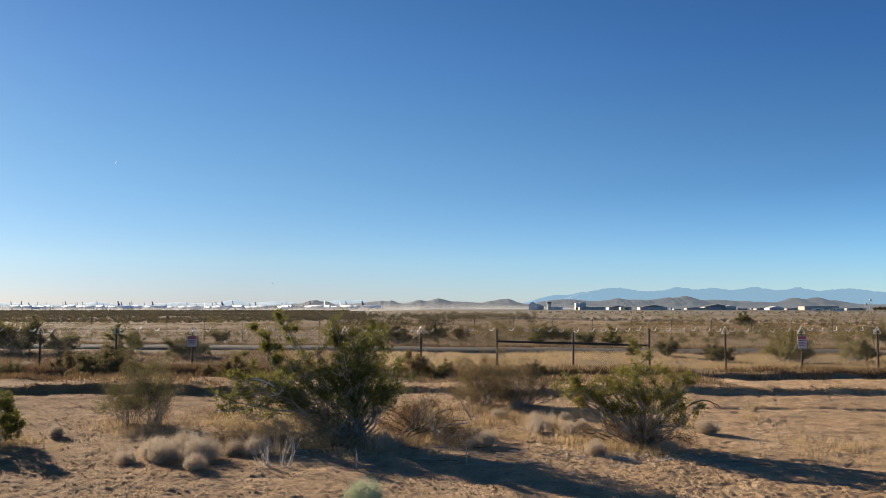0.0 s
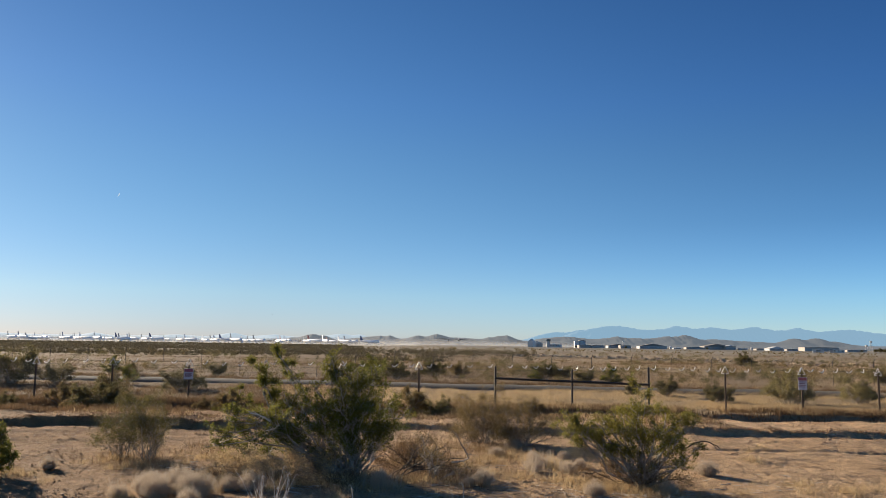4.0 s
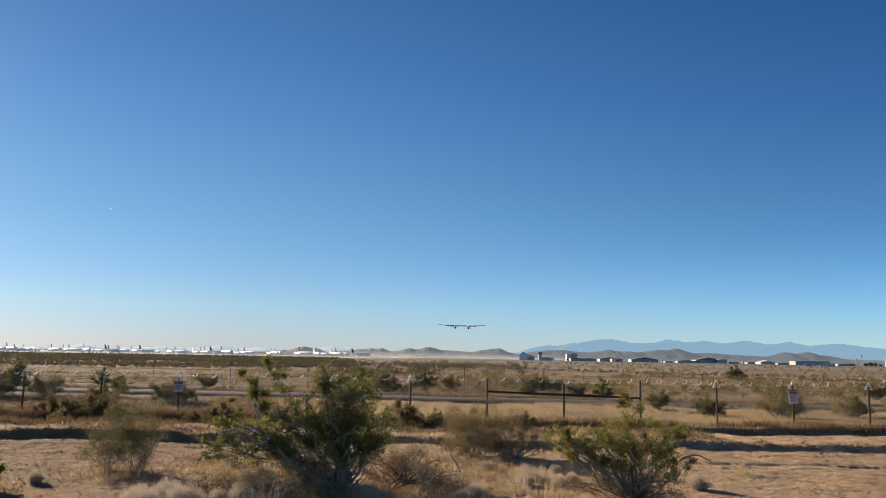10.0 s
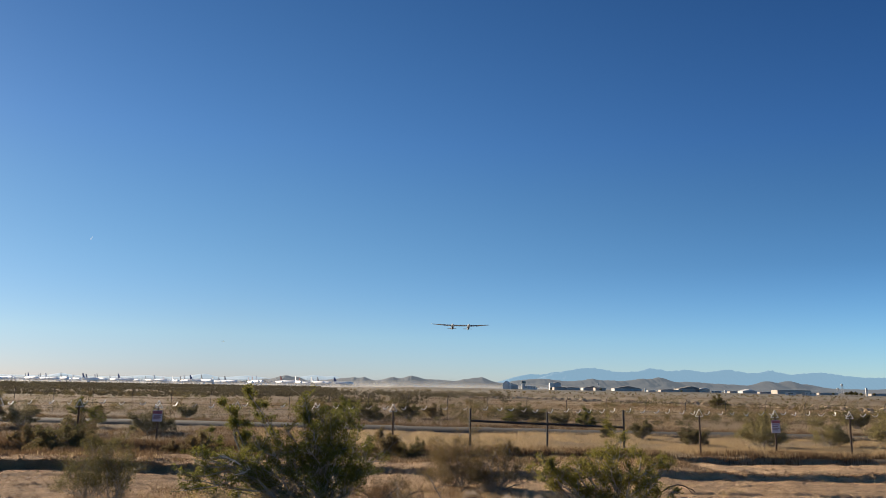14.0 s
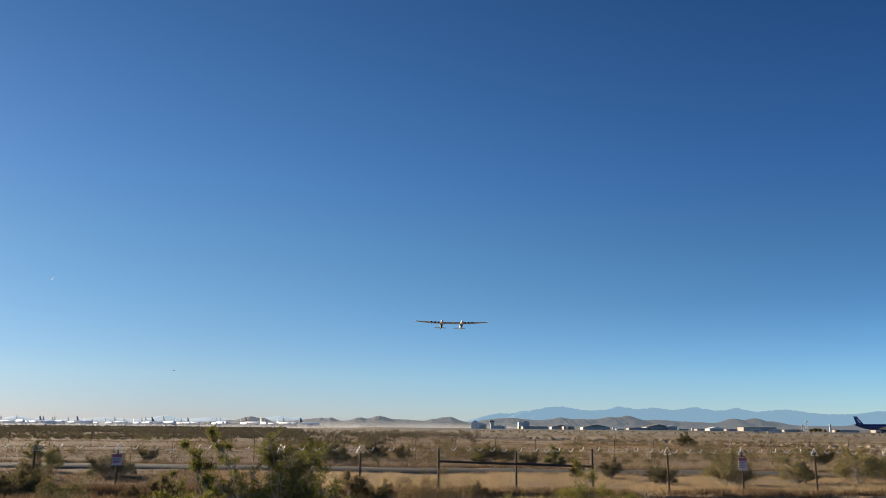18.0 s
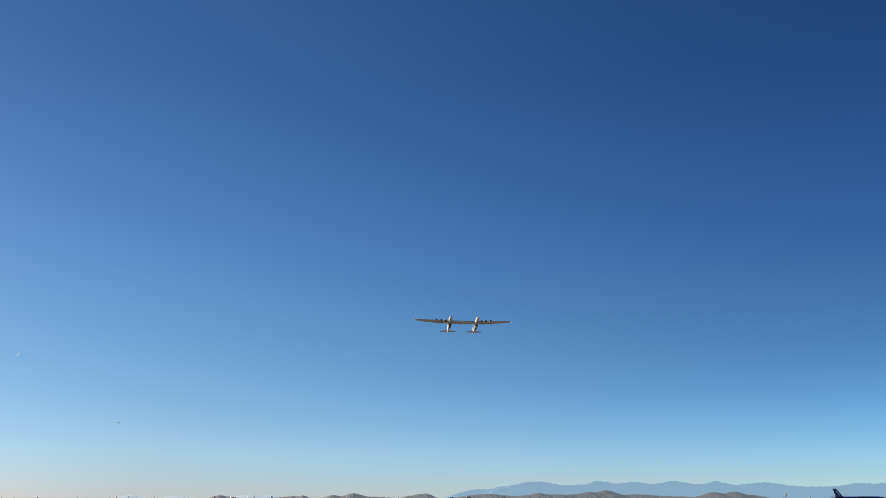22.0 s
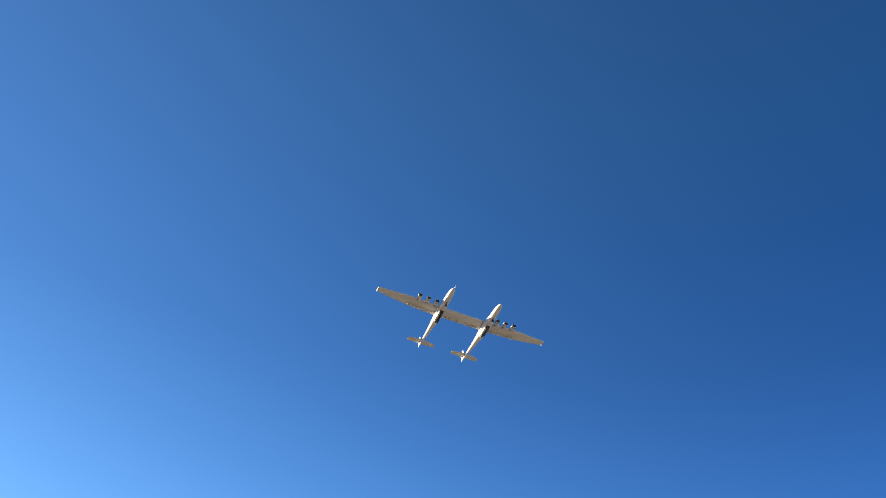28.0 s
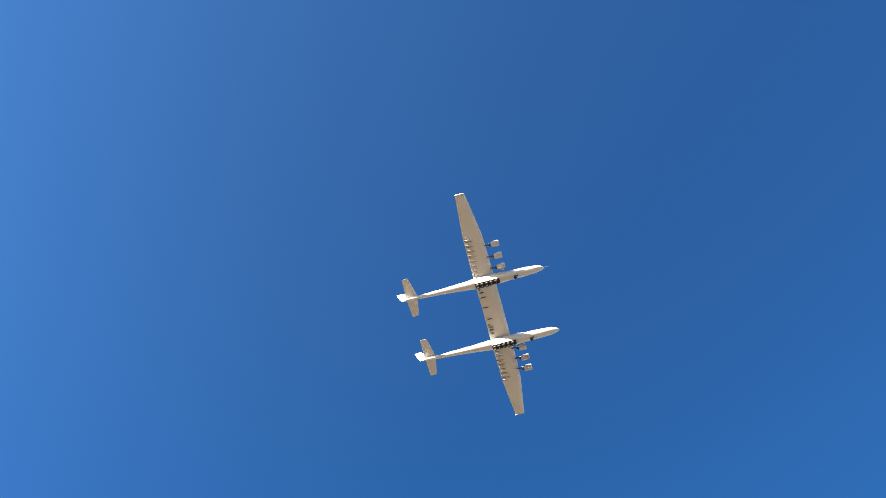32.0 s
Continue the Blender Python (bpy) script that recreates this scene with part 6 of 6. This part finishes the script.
def dead_wood():
    rnd = random.Random(8)
    st = Sticks()
    for i in range(24):
        x = rnd.uniform(-0.24, 0.24)
        m = grow(rnd, (x, rnd.uniform(-0.08, 0.08), -0.02), (x * 1.5, 0, 1), rnd.uniform(0.2, 0.6), 7, 0.11, 0.05)
        hook = rnd.choice((-1, 1, 1))
        m += [m[-1] + Vector((hook * 0.025, 0, 0.012)), m[-1] + Vector((hook * 0.05, 0, -0.012)), m[-1] + Vector((hook * 0.055, 0, -0.045))][:rnd.randint(1, 3)]
        st.add(m, 0.0048, 0.0032, 4)
    ob = tagged(new("dead_stalk_clump", st.mesh("dead_stalk_clump", MAT_BARK_PALE)), "clump of bleached white dead stalks", "dead plant")
    ob.matrix_basis = pose(-2.5, 11.7, ground_z(-2.5, 11.7))
    for x, y, seed in ((-1.27, 11.6, 2), (0.35, 11.9, 5)):
        rnd = random.Random(seed)
        st = Sticks()
        st.add([Vector(p) for p in ((0, 0, -0.02), (0.01, 0, 0.12), (0.0, 0, 0.24), (-0.02, 0, 0.29), (-0.06, 0, 0.28))], 0.008, 0.005, 5)
        ob = tagged(new("dry_stalk", st.mesh("dry_stalk", MAT_BARK_PALE)), "single bent bleached dry stalk", "dead plant")
        ob.matrix_basis = pose(x, y, ground_z(x, y))
    # bleached branches caught in the leaning bush
    for x, y, z, turn, seed, L, mat, lab in ((-2.95, 13.7, 0.98, 185, 11, 0.55, MAT_BARK_PALE, "bleached dead branch resting in the creosote"), (-2.7, 13.75, 0.9, 175, 12, 0.45, MAT_BARK_PALE, "bleached dead branch resting in the creosote"),
                                     (0.2, 13.9, 0.3, 20, 15, 1.0, MAT_BARK, "dark bare branch reaching over sand")):
        rnd = random.Random(seed)
        st = Sticks()
        m = grow(rnd, (0, 0, 0), (1, 0, 0.15), L, 9, 0.38, -0.04)
        st.add(m, 0.017, 0.006, 5)
        for j in range(2, 7):
            st.add(grow(rnd, m[j], (1, rnd.gauss(0, 1), rnd.gauss(0.3, 0.6)), L * 0.25, 3, 0.25, 0), 0.007, 0.003, 4)
        ob = tagged(new("dead_branch", st.mesh("dead_branch", mat)), lab, "dead branch")
        ob.matrix_basis = pose(x, y, ground_z(x, y) + z, 0, 0, turn)
    st = Sticks()
    arch = [(0.72 * k / 10 + 0.02 * math.sin(2.3 * k), 0.03 * math.sin(1.7 * k), 0.03 + 0.2 * math.sin(math.pi * (0.12 + 0.8 * k / 10)) + 0.01 * math.sin(3.1 * k)) for k in range(11)]
    st.add(arch, 0.02, 0.01, 6)
    st.add(grow(rnd, arch[7], (0.6, 0.1, -0.5), 0.2, 4, 0.25, 0), 0.009, 0.004, 4)
    ob = tagged(new("dead_branch", st.mesh("dead_branch", MAT_BARK_DARK)), "dark arched dead branch on the sand", "dead branch")
    ob.matrix_basis = pose(5.6, 17.9, ground_z(5.6, 17.9))
    rnd = random.Random(44)
    st = Sticks()
    for gx, gz, r in ((0.95, 0.62, 0.015), (0.6, 0.75, 0.014), (1.25, 0.42, 0.012), (0.45, 0.5, 0.011), (0.8, 0.3, 0.01)):
        m = [Vector((0.02 * gx, 0, -0.02))]
        for k in range(1, 10):
            t = k / 9
            m.append(Vector((gx * t, rnd.gauss(0, 0.03), gz * t ** 0.8)) + Vector((rnd.gauss(0, 0.03), rnd.gauss(0, 0.03), rnd.gauss(0, 0.03))))
        st.add(m, r, r * 0.35, 5)
        for j in range(3, 9):
            st.add(grow(rnd, m[j], (rnd.gauss(0.5, 0.7), rnd.gauss(0, 0.7), rnd.gauss(0.2, 0.7)), rnd.uniform(0.12, 0.32), 4, 0.3, 0), r * 0.4, 0.003, 4)
    ob = tagged(new("dead_branch", st.mesh("dead_branch", MAT_BARK_DARK)), "twisted bare dark limbs beside the creosote", "dead branch")
    ob.matrix_basis = pose(-0.78, 13.75, ground_z(-0.78, 13.75))
    # flat litter of twigs and straw
    rng = np.random.RandomState(31)
    for mat, n, lab, nf in ((MAT_STRAW, 24000, "loose pale straw litter on sand", 0.5), (MAT_BARK_DARK, 7000, "dark twig litter on sand", 0.8), (MAT_BARK_PALE, 2500, "bleached twig litter on sand", 0.6)):
        flat_litter(rng, mat, n, lab, nf)


def long_litter():
    """Longer bleached stalks strewn round the creosotes."""
    rnd = random.Random(61)
    st, dark = Sticks(), Sticks()
    for i in range(620):
        cx, cy, r = rnd.choice(((2.6, 12.6, 1.1), (1.2, 12.4, 1.2), (3.6, 12.4, 1.0), (-2.2, 12.9, 1.3), (0.2, 13.0, 1.0), (5.2, 13.4, 1.4), (0.9, 15.6, 1.2), (-4.6, 14.6, 1.2)))
        x, y, a, L = rnd.gauss(cx, r * 0.6), rnd.gauss(cy, r * 0.5), rnd.uniform(0, math.pi), rnd.uniform(0.08, 0.32)
        pts = [(x + math.cos(a) * L * k + rnd.gauss(0, 0.008), y + math.sin(a) * L * k + rnd.gauss(0, 0.008)) for k in (0.0, 0.5, 1.0)]
        w = rnd.uniform(0.0025, 0.006)
        (st if i % 3 else dark).add([(p, q, ground_z(p, q) + 0.006 + rnd.uniform(0, 0.02)) for p, q in pts], w, w * 0.6, 3)
    for k, lab in ((st, "bleached stalks strewn on the sand"), (dark, "dark dead twigs strewn on the sand")):
        tagged(new("ground_litter", k.mesh("ground_litter", MAT_BARK_PALE if k is st else MAT_BARK_DARK)), lab, "litter", kind="stuff")


def flat_litter(rng, mat, n, lab, nf):
    y = 8 + 14 * rng.rand(n)
    x = rng.uniform(-0.64, 0.68, n) * y
    keep = vnoise(x, y, nf) + 0.5 * vnoise(x, y, nf * 3) > -0.02
    x, y = x[keep], y[keep]
    n = len(x)
    a, L = rng.normal(0, 0.7, n), rng.uniform(0.03, 0.17, n)
    dx, dy = np.cos(a) * L, np.sin(a) * L
    w = 0.004
    wx, wy = -np.sin(a) * w, np.cos(a) * w
    z0, z1 = height(x, y) + 0.012, height(x + dx, y + dy) + 0.014
    v = np.stack([np.stack([x - wx, y - wy, z0], 1), np.stack([x + wx, y + wy, z0], 1), np.stack([x + dx, y + dy, z1 + 0.008], 1)], 1).reshape(-1, 3)
    tagged(new("ground_litter", mesh_of("ground_litter", v, np.arange(3 * n).reshape(-1, 3), mat)), lab, "litter", kind="stuff")


dead_wood()
long_litter()


def rock_mesh(seed, flat=0.75):
    rng = random.Random(seed)
    bm = bmesh.new()
    bmesh.ops.create_icosphere(bm, subdivisions=2, radius=1.0)
    o = Vector((rng.uniform(0, 50), rng.uniform(0, 50), 0))
    for v in bm.verts:
        k = 1 + 0.7 * noise.noise(v.co * 1.1 + o) + 0.45 * noise.noise(v.co * 2.6 + o)
        v.co = Vector((v.co.x * k * 1.15, v.co.y * k, v.co.z * k * flat))
    me = bpy.data.meshes.new("boulder")
    bm.to_mesh(me)
    bm.free()
    me.materials.append(MAT_ROCK)
    return me


def rubble():
    """The line of pale boulders across the plain, nearer to the east."""
    rocks = [rock_mesh(s) for s in range(6)]
    rnd = random.Random(14)
    for i in range(295):
        u = 0.05 + 0.68 * rnd.random() ** 0.8
        d0 = 225 - 185 * u
        y = d0 + rnd.gauss(0, 3.2)
        x = u * y
        s = 0.2 + 0.4 * rnd.random() ** 2.2
        ob = tagged(new("boulder", rnd.choice(rocks)), "pale tan boulder in a rubble line", "rock", "rubble boulders on the plain")
        ob.matrix_basis = pose(x, y, ground_z(x, y) + 0.25 * s, rnd.uniform(-20, 20), rnd.uniform(-20, 20), rnd.uniform(0, 360)) @ Matrix.Scale(s, 4)
    # the smaller broken rock between them
    rng = np.random.RandomState(78)
    n = 4200
    u = 0.04 + 0.7 * rng.rand(n) ** 0.8
    y = 226 - 186 * u + rng.normal(0, 6, n)
    x = u * y
    octa = np.array([(1, 0, 0), (0, 1, 0), (-1, 0, 0), (0, -1, 0), (0, 0, 0.9), (0, 0, -0.5)], float)
    tri = np.array([(0, 1, 4), (1, 2, 4), (2, 3, 4), (3, 0, 4), (1, 0, 5), (2, 1, 5), (3, 2, 5), (0, 3, 5)])
    s = 0.09 + 0.26 * rng.rand(n) ** 2
    v = octa[None] * rng.uniform(0.5, 1.5, (n, 6, 1)) * s[:, None, None]
    v = (v + np.stack([x, y, height(x, y) + s * 0.3], 1)[:, None]).reshape(-1, 3)
    tagged(new("broken_rock", mesh_of("broken_rock", v, (tri[None] + 6 * np.arange(n)[:, None, None]).reshape(-1, 3), MAT_ROCK)), "small broken rock along the rubble line", "rubble", kind="stuff")
    # small stones of the bare foreground
    rng = np.random.RandomState(77)
    n = 36000
    y = 7.5 + 14.5 * rng.rand(n)
    x = rng.uniform(-0.66, 0.7, n) * y
    keep = vnoise(x, y, 0.6) + 0.4 * vnoise(x, y, 2.1) > -0.12
    x, y = x[keep], y[keep]
    n = len(x)
    s = 0.006 + 0.02 * rng.rand(n) ** 5
    z = height(x, y) + s * 0.3
    octa = np.array([(1, 0, 0), (0, 1, 0), (-1, 0, 0), (0, -1, 0), (0.1, 0, 0.5), (0, 0, -0.5)], float)
    ang = rng.uniform(0, 6.28, n)
    v = octa[None] * rng.uniform(0.6, 1.4, (n, 6, 1)) * s[:, None, None]
    ca, sa = np.cos(ang)[:, None], np.sin(ang)[:, None]
    v = np.stack([v[..., 0] * ca - v[..., 1] * sa + x[:, None], v[..., 0] * sa + v[..., 1] * ca + y[:, None], v[..., 2] + z[:, None]], -1).reshape(-1, 3)
    tri = np.array([(0, 1, 4), (1, 2, 4), (2, 3, 4), (3, 0, 4), (1, 0, 5), (2, 1, 5), (3, 2, 5), (0, 3, 5)])
    f = (tri[None] + 6 * np.arange(n)[:, None, None]).reshape(-1, 3)
    tagged(new("pebble_scatter", mesh_of("pebble_scatter", v, f, MAT_GROUND)), "scattered small stones and clods on sand", "pebbles", kind="stuff")

    # paler pebbles lying loose between them
    rng = np.random.RandomState(80)
    n = 5200
    y = 7.5 + 13.5 * rng.rand(n)
    x = rng.uniform(-0.66, 0.7, n) * y
    s = 0.006 + 0.016 * rng.rand(n) ** 3
    v = octa[None] * rng.uniform(0.6, 1.4, (n, 6, 1)) * s[:, None, None]
    v = (v + np.stack([x, y, height(x, y) + s * 0.3], 1)[:, None]).reshape(-1, 3)
    tagged(new("pebble_scatter", mesh_of("pebble_scatter", v, (tri[None] + 6 * np.arange(n)[:, None, None]).reshape(-1, 3), MAT_PEBBLE)), "pale loose pebbles on sand", "pebbles", kind="stuff")

    # clods of broken crust, lying in drifts over the trodden soil
    rng = np.random.RandomState(84)
    n = 9000
    y = 8.0 + 13.0 * rng.rand(n)
    x = rng.uniform(-0.66, 0.7, n) * y
    keep = vnoise(x, y, 0.55) + 0.5 * vnoise(x * 0.5, y, 2.4) > 0.02
    x, y = x[keep], y[keep]
    n = len(x)
    s = 0.01 + 0.026 * rng.rand(n) ** 3
    v = octa[None] * np.array([1.3, 1.1, 0.55]) * rng.uniform(0.55, 1.45, (n, 6, 1)) * s[:, None, None]
    v = (v + np.stack([x, y, height(x, y) + s * 0.05], 1)[:, None]).reshape(-1, 3)
    tagged(new("soil_clods", mesh_of("soil_clods", v, (tri[None] + 6 * np.arange(n)[:, None, None]).reshape(-1, 3), MAT_GROUND)), "broken crusty soil clods on the bare sand", "clods", kind="stuff")

    # crumbled clods along the graded bank and its ruts
    rng = np.random.RandomState(79)
    n = 6500
    x = rng.uniform(-15, 17, n)
    y = np.where(rng.rand(n) < 0.45, rng.normal(21.35, 0.22, n), np.where(rng.rand(n) < 0.7, rng.uniform(21.6, 28.5, n), rng.normal(29.4, 0.3, n))) - 0.9 * vnoise(x, 0 * x, 0.35)
    x = x * np.where(y > 25, 1.35, 1.0)
    s = 0.012 + 0.05 * rng.rand(n) ** 3
    v = octa[None] * rng.uniform(0.6, 1.4, (n, 6, 1)) * s[:, None, None]
    v = (v + np.stack([x, y, height(x, y) + s * 0.25], 1)[:, None]).reshape(-1, 3)
    f = (tri[None] + 6 * np.arange(n)[:, None, None]).reshape(-1, 3)
    tagged(new("bank_clods", mesh_of("bank_clods", v, f, MAT_GROUND)), "crumbled soil clods along the graded bank", "clods", kind="stuff")


rubble()


def motions():
    rows = []
    for t, x, y, z, hd, pt, bk in FLIGHT:
        rows.append((t, pose(x, y, z) @ pose(0, 0, 0, 0, 0, 180 + hd) @ pose(0, 0, 0, pt, -bk, 0)))
    walk(carrier, rows)
    rows = []
    for t, az, el, d in CHASE:
        rows.append((t, pose(*bearing(az, el, d), 4, 0, 190)))
    walk(chase, rows)
    walk(trail, [(t, pose(*bearing(az, el, 4700))) for t, az, el in TRAIL])


motions()
